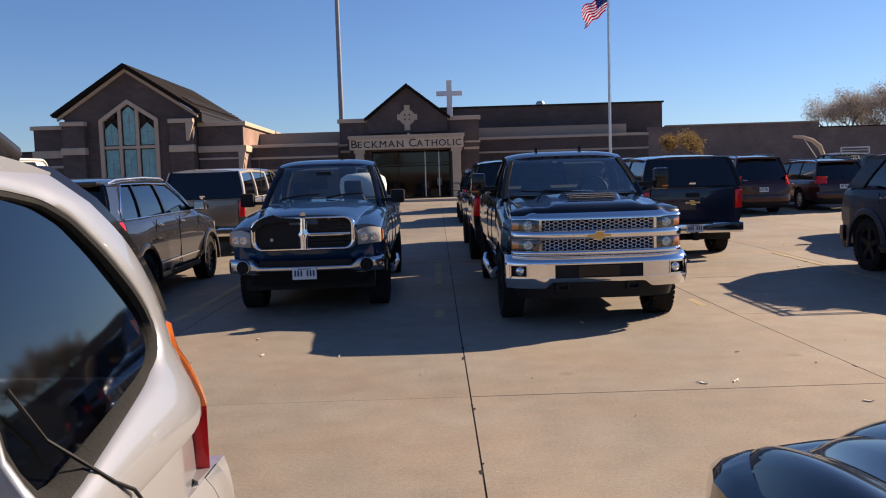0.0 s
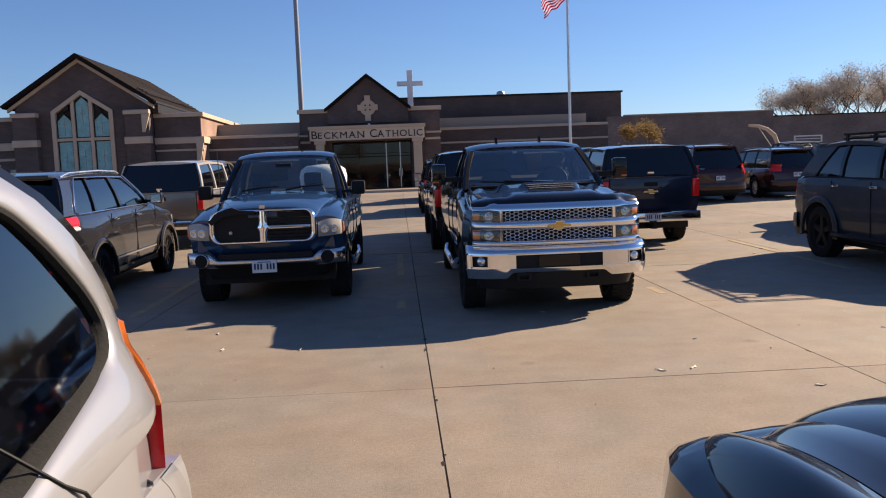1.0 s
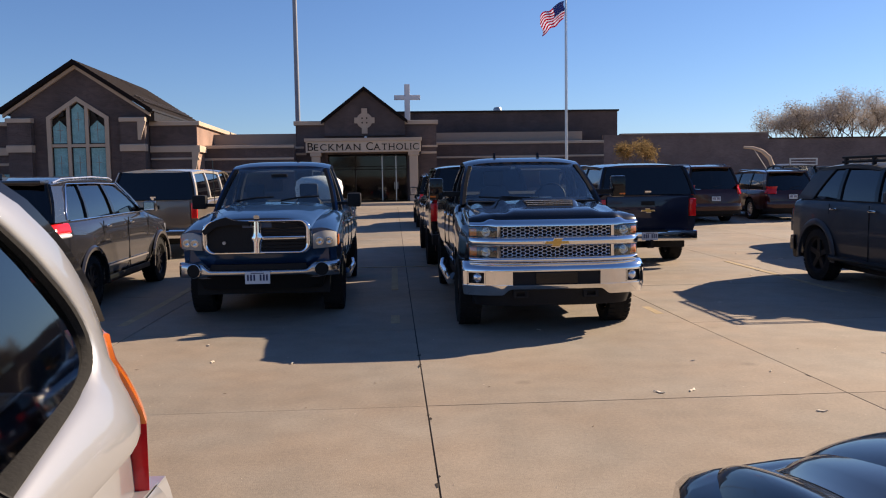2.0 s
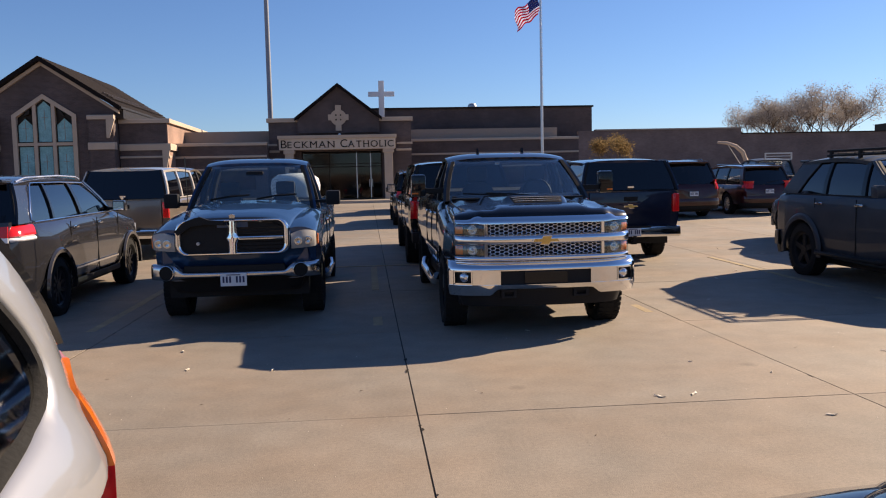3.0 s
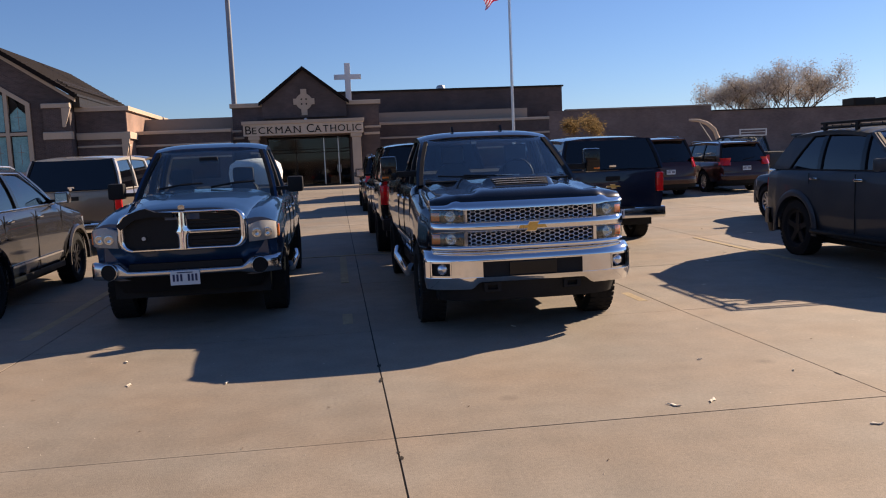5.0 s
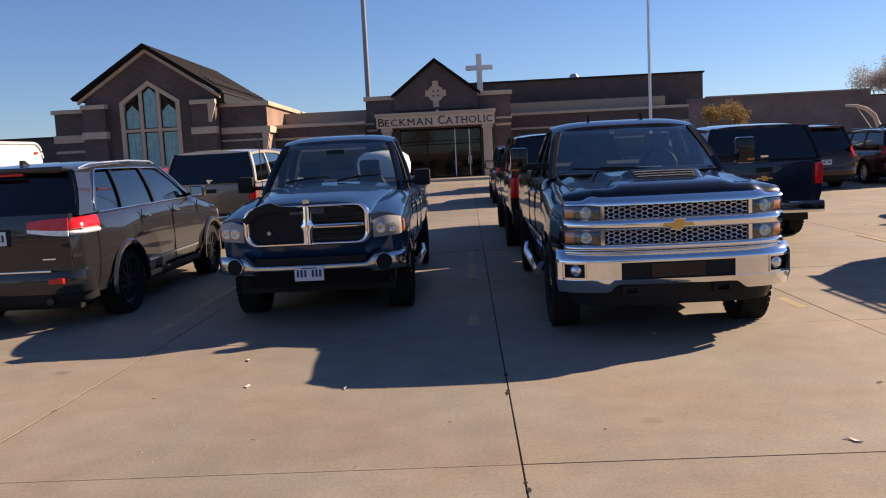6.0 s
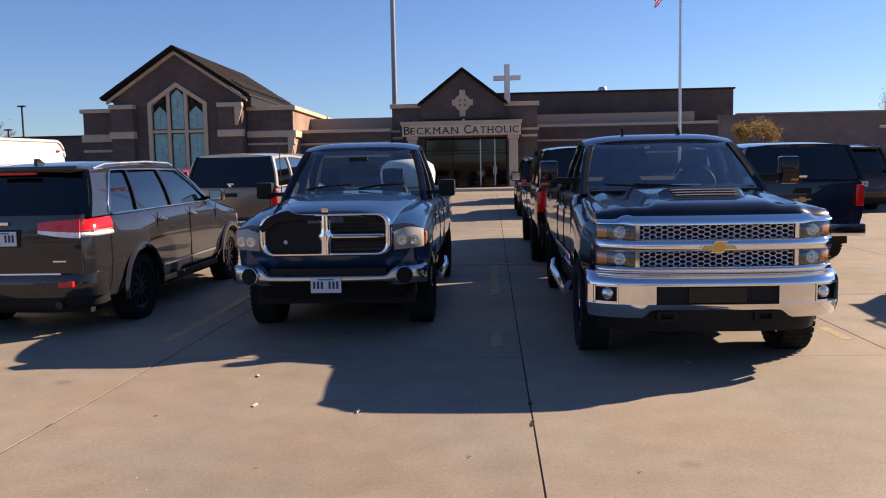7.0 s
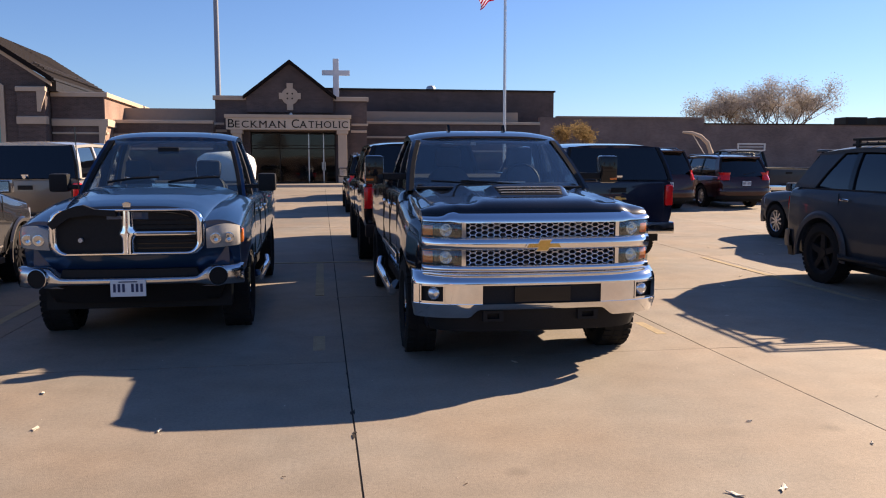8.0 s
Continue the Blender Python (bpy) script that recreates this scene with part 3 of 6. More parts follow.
# hall behind and the long right wing
wall(2.72, 17.2, 62.0, 62.4, GB - 0.4, 7.4, BRICK)
wall(16.8, 17.2, 62.4, 80, GB - 0.4, 7.4, BRICK)
wall(-4, -3.6, 62.4, 80, GB - 0.4, 7.4, BRICK)
wall(-4.0, 2.72, 62.0, 62.4, 5.5, 7.4, BRICK)
part("coping", box(-4.1, 17.3, 61.85, 62.45, 7.4, 7.52), DARKTRIM, school)
part("flat_roof", box(-3.6, 16.8, 62.4, 80, 7.0, 7.1), ROOFING, school)
wall(2.72, 15.6, 60.0, 60.4, GB - 0.4, 4.95, BRICK)
part("fascia", box(2.72, 14.1, 60.6, 61.8, 4.95, 5.78), CLAD, school)
band(2.72, 15.6, 60.0, 4.86, 5.06, 0.1, depth=0.6)
band(2.72, 15.6, 60.0, 3.86, 4.0, 0.06)
band(2.72, 15.6, 60.0, 2.9, 3.02, 0.06)
part("window", box(4.0, 13.5, 59.95, 60.02, 1.6, 2.8), DOORGLASS, school)
wall(15.6, 28.3, 60.0, 60.4, GB - 0.4, 5.42, BRICK2)
part("coping", box(16.9, 28.3, 59.9, 60.5, 5.42, 5.52), CLAD, school)
wall(28.3, 78, 60.0, 60.4, GB - 0.4, 5.0, BRICK2)
part("coping", box(28.3, 78, 59.9, 60.5, 5.0, 5.08), DARKTRIM, school)
part("flat_roof", box(15.6, 78, 60.4, 80, 4.8, 4.9), ROOFING, school)
wall(-60, -22.6, 57.0, 57.4, GB - 0.4, 4.75, BRICK)
part("coping", box(-60, -22.6, 56.9, 57.5, 4.75, 4.85), DARKTRIM, school)
part("flat_roof", box(-60, -22.6, 57.4, 75, 4.4, 4.5), ROOFING, school)
# roof vent
vent = thing("roof_vent", "small grey metal roof ventilator on the hall", "vent", pose(8.0, 63.0, 7.1))
part("curb", box(-0.22, 0.22, -0.22, 0.22, 0, 0.45), GALV, vent)
part("hood", lathe(bmesh.new(), [(0.45, 0.20), (0.5, 0.34), (0.62, 0.34), (0.75, 0.25), (0.80, 0.05)], 14, 'z', True), GALV, vent, smooth=40)
for x, w in ((-5.9, 0.5), (-5.2, 0.4)):
    rv = thing("roof_antenna", "thin dark antenna bar on the entrance roof", "antenna", pose(x, 58, 5.65))
    part("mast", tube(bmesh.new(), [(0, 0, 0), (0, 0, 0.75)], 0.03, 6), DARKTRIM, rv)
    part("bar", tube(bmesh.new(), [(-w, 0, 0.75), (w, 0, 0.75)], 0.04, 6), DARKTRIM, rv)
for x in (67.5, 72.0):
    ru = thing("rooftop_unit", "dark boxy air handling unit on the roof", "air unit", pose(x * 0.66, 66, 4.9))
    part("casing", box(-1.0, 1.0, -0.8, 0.8, 0, 1.1, bevel=0.03), DARKTRIM, ru)
    part("louvre", box(-0.8, 0.8, -0.83, -0.8, 0.3, 0.9), BLACKPLASTIC, ru)

# pavement strip and kerb before the entrance
kerb = part("kerb", box(-60, 78, 47.9, 48.05, gz(48) - 0.1, gz(48) + 0.13, bevel=0.02), STONE)
tagged(kerb, "pale concrete kerb along the front walk", "kerb", kind="structure")
walkway = part("pavement", box(-60, 78, 48.05, 61, gz(48) - 0.1, gz(48) + 0.115), CONCRETE)
tagged(walkway, "raised concrete walk before the school", "pavement", kind="structure")

# ---- poles ----
FY = 44.0
fp = thing("flagpole", "tall silver aluminium flagpole", "flagpole", pose(9.3, FY, gz(FY)))
part("shaft", tube(bmesh.new(), [(0, 0, 0), (0, 0, 5), (0, 0, 11.2)], [0.075, 0.068, 0.05], 14), ALU, fp, smooth=40)
part("base_collar", lathe(bmesh.new(), [(0, 0.2), (0.08, 0.2), (0.14, 0.1), (0.16, 0.075)], 16, 'z'), ALU, fp, smooth=40)
part("ball", lathe(bmesh.new(), [(11.2, 0.01), (11.23, 0.07), (11.3, 0.1), (11.37, 0.07), (11.4, 0.01)], 14, 'z'), GOLD, fp, smooth=60)
part("halyard", tube(bmesh.new(), [(0.09, -0.02, 1.2), (0.075, -0.02, 11.1)], 0.008, 5), WHITE, fp)
# the flag hangs in soft folds from the top of the halyard
flag = thing("national_flag", "red, white and blue striped flag hanging in folds", "flag", pose(9.3, FY, gz(FY), 0, 0, -24))


def flag_at(u, v):
    """u along the fly, v from the top: the cloth droops and ripples."""
    x = -0.07 - 1.42 * u - 0.05 * math.sin(8 * v + 5 * u)
    z = 11.05 - 1.02 * v - 0.62 * u - 0.10 * u * u + 0.07 * math.sin(9 * u + 1.5 * v)
    y = 0.20 * math.sin(6.5 * u + 2.6 * v) * u + 0.07 * math.sin(13 * u + 3 * v) * min(1, 3 * u)
    return (x * (1 - 0.12 * v * u), y, z)


for k in range(13):
    v0, v1 = k / 13, (k + 1) / 13
    u0 = 0.42 if k < 7 else 0.0
    bm = bmesh.new()
    slab_patch(bm, lambda a, b: flag_at(u0 + (1 - u0) * a, v0 + (v1 - v0) * b), (0, 0.008, 0), 14, 2)
    part("stripe", bm, FLAG_WHITE if k % 2 else FLAG_RED, flag, smooth=60)
canton = part("canton", slab_patch(bmesh.new(), lambda a, b: flag_at(0.42 * a, 7 / 13 * b), (0, 0.008, 0), 8, 6), FLAG_BLUE, flag, smooth=60)
for r in range(5):
    for c in range(6):
        p = flag_at(0.03 + 0.066 * c, (r + 0.5) / 5 * 7 / 13)
        part("star", disc(bmesh.new(), (p[0], p[1] - 0.006, p[2]), 0.022, 0.02, n=5), FLAG_WHITE, canton)

LY = 63.5
lp = thing("light_pole", "tall grey painted car park light pole", "light pole", pose(-7.50, LY, GB))
part("shaft", tube(bmesh.new(), [(0, 0, 0.6), (0, 0, 17.5)], [0.21, 0.16], 16), POLE, lp, smooth=40)
part("footing", lathe(bmesh.new(), [(0, 0.32), (0.6, 0.32), (0.62, 0.30), (0.62, 0.02)], 20, 'z', True), STONE, lp, smooth=40)
part("arm", box(-1.2, 1.2, -0.05, 0.05, 17.4, 17.5), POLE, lp)
for x in (-1.3, 1.3):
    part("lamp_head", box(x - 0.35, x + 0.35, -0.25, 0.25, 17.35, 17.52, bevel=0.03), POLE, lp)


# ---- vehicles ----
def interp(y, prof):
    return float(np.interp(y, [p[0] for p in prof], [p[1] for p in prof]))


def evaluated(ob):
    dg = bpy.context.evaluated_depsgraph_get()
    dg.update()
    return bpy.data.meshes.new_from_object(ob.evaluated_get(dg))


def shell(name, top, wid, bot, crown, material, parent, wheels=(), wheel_r=0.4, n=34, flare=0.0, waist=0.02):
    """A painted body lofted along its length, with round arches cut for the wheels."""
    y0, y1 = top[0][0], top[-1][0]
    st = sorted({round(v, 4) for v in list(np.linspace(y0, y1, n)) + [p[0] for p in top] + [p[0] for p in wid] + [p[0] for p in bot]})
    rings = []
    for y in st:
        zs, w, zb = interp(y, top), interp(y, wid), interp(y, bot)
        h = zs - zb
        cr = interp(y, crown) if hasattr(crown, "__len__") else crown
        bulge = flare * max([math.exp(-((y - c) / (wheel_r * 1.25)) ** 2) for c in wheels] + [0.0])
        half = [(w * .5, zb), (w - .14, zb), (w - .05, zb + .04 * min(1, h)), (w - .012 + bulge * .6, zb + .22 * h), (w + bulge, zb + .5 * h),
                (w - waist * .4 + bulge * .8, zb + .72 * h), (w - waist + bulge * .3, zs - .11 * min(1, h)), (w - waist - .03, zs - .045 * min(1, h)), (w - waist - .10, zs),
                (w * .62, zs + cr * .55), (w * .3, zs + cr * .9)]
        rings.append([(x, y, z) for x, z in half] + [(0, y, zs + cr)] + [(-x, y, z) for x, z in reversed(half)] + [(0, y, zb)])
    me = finish(loft(bmesh.new(), rings), name)
    ob = new(name, me)
    if wheels:
        bm = bmesh.new()
        wmax = max(p[1] for p in wid) + 0.3
        for c in wheels:
            for s in (-1, 1):
                disc(bm, (s * (wmax - 0.75) if s > 0 else -wmax, c, wheel_r + 0.0), wheel_r + 0.075, 0.75, 'x', 28)
        cut = new("cutter", finish(bm, "cutter"))
        md = ob.modifiers.new("arches", 'BOOLEAN')
        md.operation, md.object, md.solver = 'DIFFERENCE', cut, 'EXACT'
        res = evaluated(ob)
        ob.modifiers.clear()
        ob.data = res
        bpy.data.objects.remove(cut)
        me = res
    me.materials.clear()
    me.materials.append(material)
    for p in me.polygons:
        p.use_smooth = True
    me.set_sharp_from_angle(angle=radians(32))
    ob.parent = parent
    return ob


WHEELS = {}


def wheel_meshes(r, width, style):
    key = (r, width, style)
    if key in WHEELS:
        return WHEELS[key]
    h, ri = width / 2, r * 0.64
    bm = lathe(bmesh.new(), [(-h * .75, ri), (-h, ri + .03), (-h * 1.02, r * .86), (-h * .86, r * .97), (-h * .4, r), (h * .4, r), (h * .86, r * .97), (h * 1.02, r * .86), (h, ri + .03), (h * .75, ri)], 40)
    # tread blocks
    for k in range(40):
        a = 2 * math.pi * k / 40
        m = Matrix.Rotation(a, 4, 'X')
        for x0, x1 in ((-h * .95, -h * .45), (-h * .2, h * .2), (h * .45, h * .95)):
            vs = [m @ Vector((x, t * r * 0.055, z)) for x in (x0, x1) for t in (-1, 1) for z in (r * .965, r * 1.008)]
            v = [bm.verts.new(p) for p in vs]
            for q in ((1, 3, 7, 5), (0, 1, 5, 4), (2, 6, 7, 3), (0, 2, 3, 1), (4, 5, 7, 6)):
                bm.faces.new([v[i] for i in q])
    tyre = finish(bm, "tyre", 35)
    tyre.materials.append(RUBBER)
    bm = lathe(bmesh.new(), [(-h * .7, ri), (-h * .7, ri * .93), (h * .1, ri * .86), (h * .62, ri * .93), (h * .72, ri), (h * .72, ri * 1.02)], 32)
    n = {"five": 5, "ten": 10, "steel": 8, "six": 6}[style]
    for k in range(n):
        m = Matrix.Rotation(2 * math.pi * k / n, 4, 'X')
        wd = ri * (0.16 if n == 10 else 0.30 if n == 5 else 0.24)
        pts = [m @ Vector(p) for p in ((h * .62, -wd * .55, ri * .2), (h * .62, wd * .55, ri * .2), (h * .66, wd * .5, ri * .95), (h * .66, -wd * .5, ri * .95),
                                       (h * .3, -wd * .6, ri * .2), (h * .3, wd * .6, ri * .2), (h * .4, wd * .6, ri * .95), (h * .4, -wd * .6, ri * .95))]
        v = [bm.verts.new(p) for p in pts]
        for q in ((0, 1, 2, 3), (4, 7, 6, 5), (0, 4, 5, 1), (1, 5, 6, 2), (2, 6, 7, 3), (3, 7, 4, 0)):
            bm.faces.new([v[i] for i in q])
    disc(bm, (h * .25, 0, 0), ri * .27, h * .45, 'x', 20)
    rim = finish(bm, "rim", 30)
    bm = bmesh.new()
    disc(bm, (-h * .3, 0, 0), ri * .86, h * .3, 'x', 24)
    drum = finish(bm, "wheel")
    drum.materials.append(BLACKPLASTIC)
    WHEELS[key] = (drum, tyre, rim)
    return WHEELS[key]


RIMS = {}


def add_wheels(car, ys, track, r, width, style, rim_material):
    drum, tyre, rim = wheel_meshes(r, width, style)
    k = (rim.name, rim_material.name)
    if k not in RIMS:
        RIMS[k] = rim.copy()
        RIMS[k].materials.clear()
        RIMS[k].materials.append(rim_material)
    for y in ys:
        for s in (-1, 1):
            w = new("wheel", drum)
            w.parent = car
            w.matrix_basis = pose(s * (track - width / 2), y, r, 0, 0, 0 if s > 0 else 180)
            for nm, me in (("tyre", tyre), ("rim", RIMS[k])):
                o = new(nm, me)
                o.parent = w


def mix3(a, b, t):
    return Vector(a) * (1 - t) + Vector(b) * t


def cabin(car, belt, roof, wb, wt, front, rear, pillars, paint_m, glass_front, glass_side, glass_rear, trim=None, bow=0.16, arch=0.05, pillar_m=None):
    """Pillars, panes and a crowned roof. front and rear: (foot y, head y) of windscreen and back window at the sides;
    pillars: (foot y, head y, width) of the posts between the side panes, from front to rear; the first and last are those of the windscreen and the back."""
    def foot(s, y):
        return Vector((s * wb, y, belt))
    def head(s, y):
        return Vector((s * wt, y, roof))
    rt = bmesh.new()
    yf, yr = front[1], rear[1]

    def roof_at(u, v):
        x = (2 * u - 1)
        y = yr + (yf - yr) * v
        ends = bow * 0.5 * (1 - x * x)
        y += ends * (2 * v - 1)
        z = roof + arch * (1 - (2 * v - 1) ** 2) + 0.055 * (1 - abs(x) ** 4) - 0.015 * (2 * v - 1) ** 4
        return (x * (wt + 0.025), y, z + 0.0)
    slab_patch(rt, roof_at, (0, 0, -0.05), 14, 12)
    top = part("roof", rt, paint_m, car, smooth=50)
    part("headliner", slab_patch(bmesh.new(), lambda u, v: Vector(roof_at(.05 + .9 * u, .03 + .94 * v)) - Vector((0, 0, .055)), (0, 0, -.012), 10, 8), SEAT, top, smooth=50)
    for s in (-1, 1):
        for i, (a, b, w) in enumerate(pillars):
            bm = bmesh.new()
            edge = i in (0, len(pillars) - 1)
            rings = []
            for t in (0, 0.25, 0.5, 0.75, 1.0):
                c = mix3(foot(s, a), head(s, b), t)
                c.x += s * 0.02 * math.sin(math.pi * t)
                d = 0.055
                rings.append([c + Vector(p) for p in ((s * 0.012, -w / 2, 0), (s * 0.012, w / 2, 0), (-s * d, w / 2, 0), (-s * d, -w / 2, 0))])
            loft(bm, rings)
            post = part("pillar", bm, paint_m if edge or pillar_m is None else pillar_m, car, smooth=40)
            part("pillar_lining", loft(bmesh.new(), [[r[0] + Vector((-s * .035, -.010, 0)), r[1] + Vector((-s * .035, .010, 0)), r[2] + Vector((-s * .012, .010, 0)), r[3] + Vector((-s * .012, -.010, 0))] for r in rings]), BLACKPLASTIC, post)
        for (a, b, w), (c, d, w2) in zip(pillars, pillars[1:]):
            def pane(u, v):
                p, q = mix3(foot(s, a), head(s, b), v), mix3(foot(s, c), head(s, d), v)
                r = mix3(p, q, u)
                r.x += s * 0.02 * math.sin(math.pi * v) - s * 0.012
                return r
            part("side_window", slab_patch(bmesh.new(), pane, (-s * 0.005, 0, 0), 4, 4), glass_side, car, smooth=50)
        if trim:
            a, c = pillars[0][0], pillars[-1][0]
            part("window_trim", box(min(s * wb, s * (wb + 0.02)), max(s * wb, s * (wb + 0.02)), min(a, c), max(a, c), belt - 0.02, belt + 0.005), trim, car)

    def screen(yb, yt, sgn, over=0.0):
        def fn(u, v):
            x = 2 * u - 1
            y = yb + (yt - yb) * v + sgn * bow * (1 - x * x) * (1 - 0.45 * v)
            return Vector((x * ((wb - 0.01) * (1 - v) + (wt - 0.01) * v), y, belt + (roof - belt + 0.01) * v + 0.012 * (1 - x * x) * v))
        return fn
    part("windscreen", slab_patch(bmesh.new(), screen(front[0], front[1], 1), (0, -0.006, 0), 14, 6), glass_front, car, smooth=50)
    part("rear_window", slab_patch(bmesh.new(), screen(rear[0], rear[1], -0.35), (0, 0.006, 0), 12, 6), glass_rear, car, smooth=50)


def seats(car, rows, belt, dx=0.4):
    for y in rows:
        for s in (-1, 1):
            part("seat", slab_patch(bmesh.new(), lambda u, v: Vector((s * dx + (u - .5) * (0.52 - 0.1 * v), y - 0.05 - 0.12 * v, belt - 0.3 + 0.50 * v - .10 * (2 * u - 1) ** 4 * v)), (0, 0.13, 0), 8, 4), SEAT, car, smooth=60)
            part("head_rest", box(s * dx - 0.14, s * dx + 0.14, y - 0.20, y - 0.09, belt + 0.20, belt + 0.40, bevel=0.045), SEAT, car, smooth=50)


def dash(car, y, belt, w):
    part("dashboard", box(-w, w, y - 0.45, y - 0.02, belt - 0.1, belt + 0.05, bevel=0.04), BLACKPLASTIC, car, smooth=40)
    part("steering_wheel", lathe(bmesh.new(), [(-0.015, .185), (0, .2), (0.015, .185), (0, .17), (-0.015, .185)], 24, 'y'), BLACKPLASTIC, car, smooth=60, m=pose(-0.4, y - 0.62, belt + 0.06, 25))


def plate(car, x, y, z, face):
    """A number plate with plain bars in place of characters. face: +1 on the front, -1 on the rear."""
    p = part("number_plate", box(x - .152, x + .152, min(y, y + face * .012), max(y, y + face * .012), z - .076, z + .076, bevel=0.004), PLATE, car, "white plate with plain dark bars")
    f = y + face * .0125
    for k in range(7):
        if k != 3:
            xx = x - .115 + .0385 * k
            part("bar", box(xx - .011, xx + .011, min(f, f + face * .003), max(f, f + face * .003), z - .035, z + .04), PLATE_INK, p)
    part("bar", box(x - .08, x + .08, min(f, f + face * .003), max(f, f + face * .003), z + .052, z + .062), PLATE_INK, p)
    return p


def mirrors(car, x, y, z, w, h, material, arm=0.1, lamp=None):
    for s in (-1, 1):
        mi = part("mirror", box(min(s * (x + arm), s * (x + arm + w)), max(s * (x + arm), s * (x + arm + w)), y - 0.10, y + 0.06, z - h / 2, z + h / 2, bevel=0.035), material, car, smooth=40)
        part("mirror_arm", box(min(s * (x - .12), s * (x + arm + .02)), max(s * (x - .12), s * (x + arm + .02)), y - 0.05, y + 0.03, z - h * .35, z - h * .12, bevel=0.01), BLACKPLASTIC, mi)
        part("mirror_glass", box(min(s * (x + arm + .02), s * (x + arm + w - .02)), max(s * (x + arm + .02), s * (x + arm + w - .02)), y - 0.106, y - 0.098, z - h / 2 + .02, z + h / 2 - .02), CHROME, mi)
        if lamp:
            part("marker_lamp", box(min(s * (x + arm + .10), s * (x + arm + w - .01)), max(s * (x + arm + .10), s * (x + arm + w - .01)), y + 0.05, y + 0.066, z - h / 2 + .032, z - h / 2 + .052, bevel=0.008), lamp, mi)


def handles(car, x, ys, z, material):
    for y in ys:
        for s in (-1, 1):
            part("door_handle", box(min(s * x, s * (x + .035)), max(s * x, s * (x + .035)), y - .09, y + .09, z - .018, z + .018, bevel=0.012), material, car, smooth=40)


def door_seams(car, x, ys, z0, z1):
    for y in ys:
        for s in (-1, 1):
            part("door_seam", box(min(s * x, s * (x - .012)), max(s * x, s * (x - .012)), y - .004, y + .004, z0, z1), BLACKPLASTIC, car)


def underbody(car, w, y0, y1, z):
    part("underbody", box(-w, w, y0, y1, z - 0.12, z + 0.12), BLACKPLASTIC, car)


def pickup(label, m, paint_m, L=5.9, W=2.0, H=1.9, topper=None, cab=(0.2, 2.35), wheelbase=3.65, r=0.40, rim=ALLOY, rim_style="six", belt=1.22, hood=1.18, glass_f=None, glass_s=None, group="parked vehicles", lift=0.0, bumper_m=None, shoulder=None, crown=1.0, set_back=0.0, tumble=.25):
    """A pickup: nose at +L/2. cab: rear and front (screen foot) of the cab along y. topper: (paint, glass) of a cap over the bed."""
    car = thing("pickup_truck", label, "pickup truck", m, group)
    h = L / 2
    wf = h - 0.98
    ws = (wf - wheelbase, wf)
    hw = W / 2 - 0.02
    yb, yc = cab
    # nose and cab
    e = h - set_back
    top = [(yb, belt), (yc - .1, belt), (yc + .15, shoulder or belt), (e - .45, hood + .0), (e - .12, hood - .06), (e - .03, hood - .14)]
    shell("body", top, [(yb, hw), (yc, hw), (e - .5, hw - .01), (e - .15, hw - .06), (e - .03, hw - .12)], [(yb, .52), (yc, .52), (e - .6, .5), (e - .03, .55)],
          [(yb, 0.0), (yc, .01 * crown), (yc + .2, .06 * crown), (e - .3, .05 * crown), (e - .03, .03 * crown)], paint_m, car, (wf,), r, flare=0.03)
    # bed
    bt = belt + 0.06
    shell("bed", [(-h + .12, bt), (yb - .03, bt)], [(-h + .12, hw - .03), (-h + .3, hw), (yb - .03, hw)], [(-h + .12, .62), (yb - .03, .55)], -0.01, paint_m, car, (ws[0],), r, n=16, flare=0.03)
    cabin(car, belt - .01, H - .08 + lift, hw - .1, hw - tumble, (yc, yc - .72), (yb + .02, yb + .22), [(yc - .03, yc - .72, .09), ((yb + yc) / 2 - .0, (yb + yc) / 2 - .08, .10), (yb + .1, yb + .26, .17)],
          paint_m, glass_f or GLASS_CLEAR, glass_s or GLASS_MID, GLASS_CLEAR if topper is None else GLASS_TINT, pillar_m=BLACKPLASTIC)
    seats(car, ((yb + yc) / 2 + .25,), belt)
    dash(car, yc, belt, hw - .2)
    underbody(car, hw - .14, -h + .4, h - .35, .44)
    add_wheels(car, ws, hw + .01, r, .27, rim_style, rim)
    handles(car, hw - .005, (yb + .25, (yb + yc) / 2 + .08), belt - .17, CHROME)
    door_seams(car, hw + .004, (yb + .02, (yb + yc) / 2, yc - .02), .62, belt - .06)
    # tail: gate, lamps, bumper, plate, hitch
    gate = part("tailgate", box(-hw + .19, hw - .19, -h + .07, -h + .16, .68, bt - .03, bevel=.02), paint_m, car, smooth=40)
    part("gate_handle", box(-.13, .13, -h + .055, -h + .075, bt - .20, bt - .12, bevel=.01), BLACKPLASTIC, gate)
    for s in (-1, 1):
        part("tail_lamp", box(min(s * (hw - .17), s * (hw - .036)), max(s * (hw - .17), s * (hw - .036)), -h + .07, -h + .22, bt - .42, bt - .08, bevel=.02), LENS_RED, car, smooth=40)
    bump = part("rear_bumper", box(-hw + .05, hw - .05, -h - .06, -h + .14, .48, .68, bevel=.035), bumper_m or CHROME, car, smooth=40)
    part("step_pad", box(-.35, .35, -h - .065, -h + .1, .655, .69), BLACKPLASTIC, bump)
    plate(car, 0, -h - .065, .58, -1)
    part("hitch", add_box(box(-.05, .05, -h - .14, -h + .3, .36, .44), -.025, .025, -h - .2, -h - .14, .40, .52), BLACKPLASTIC, car)
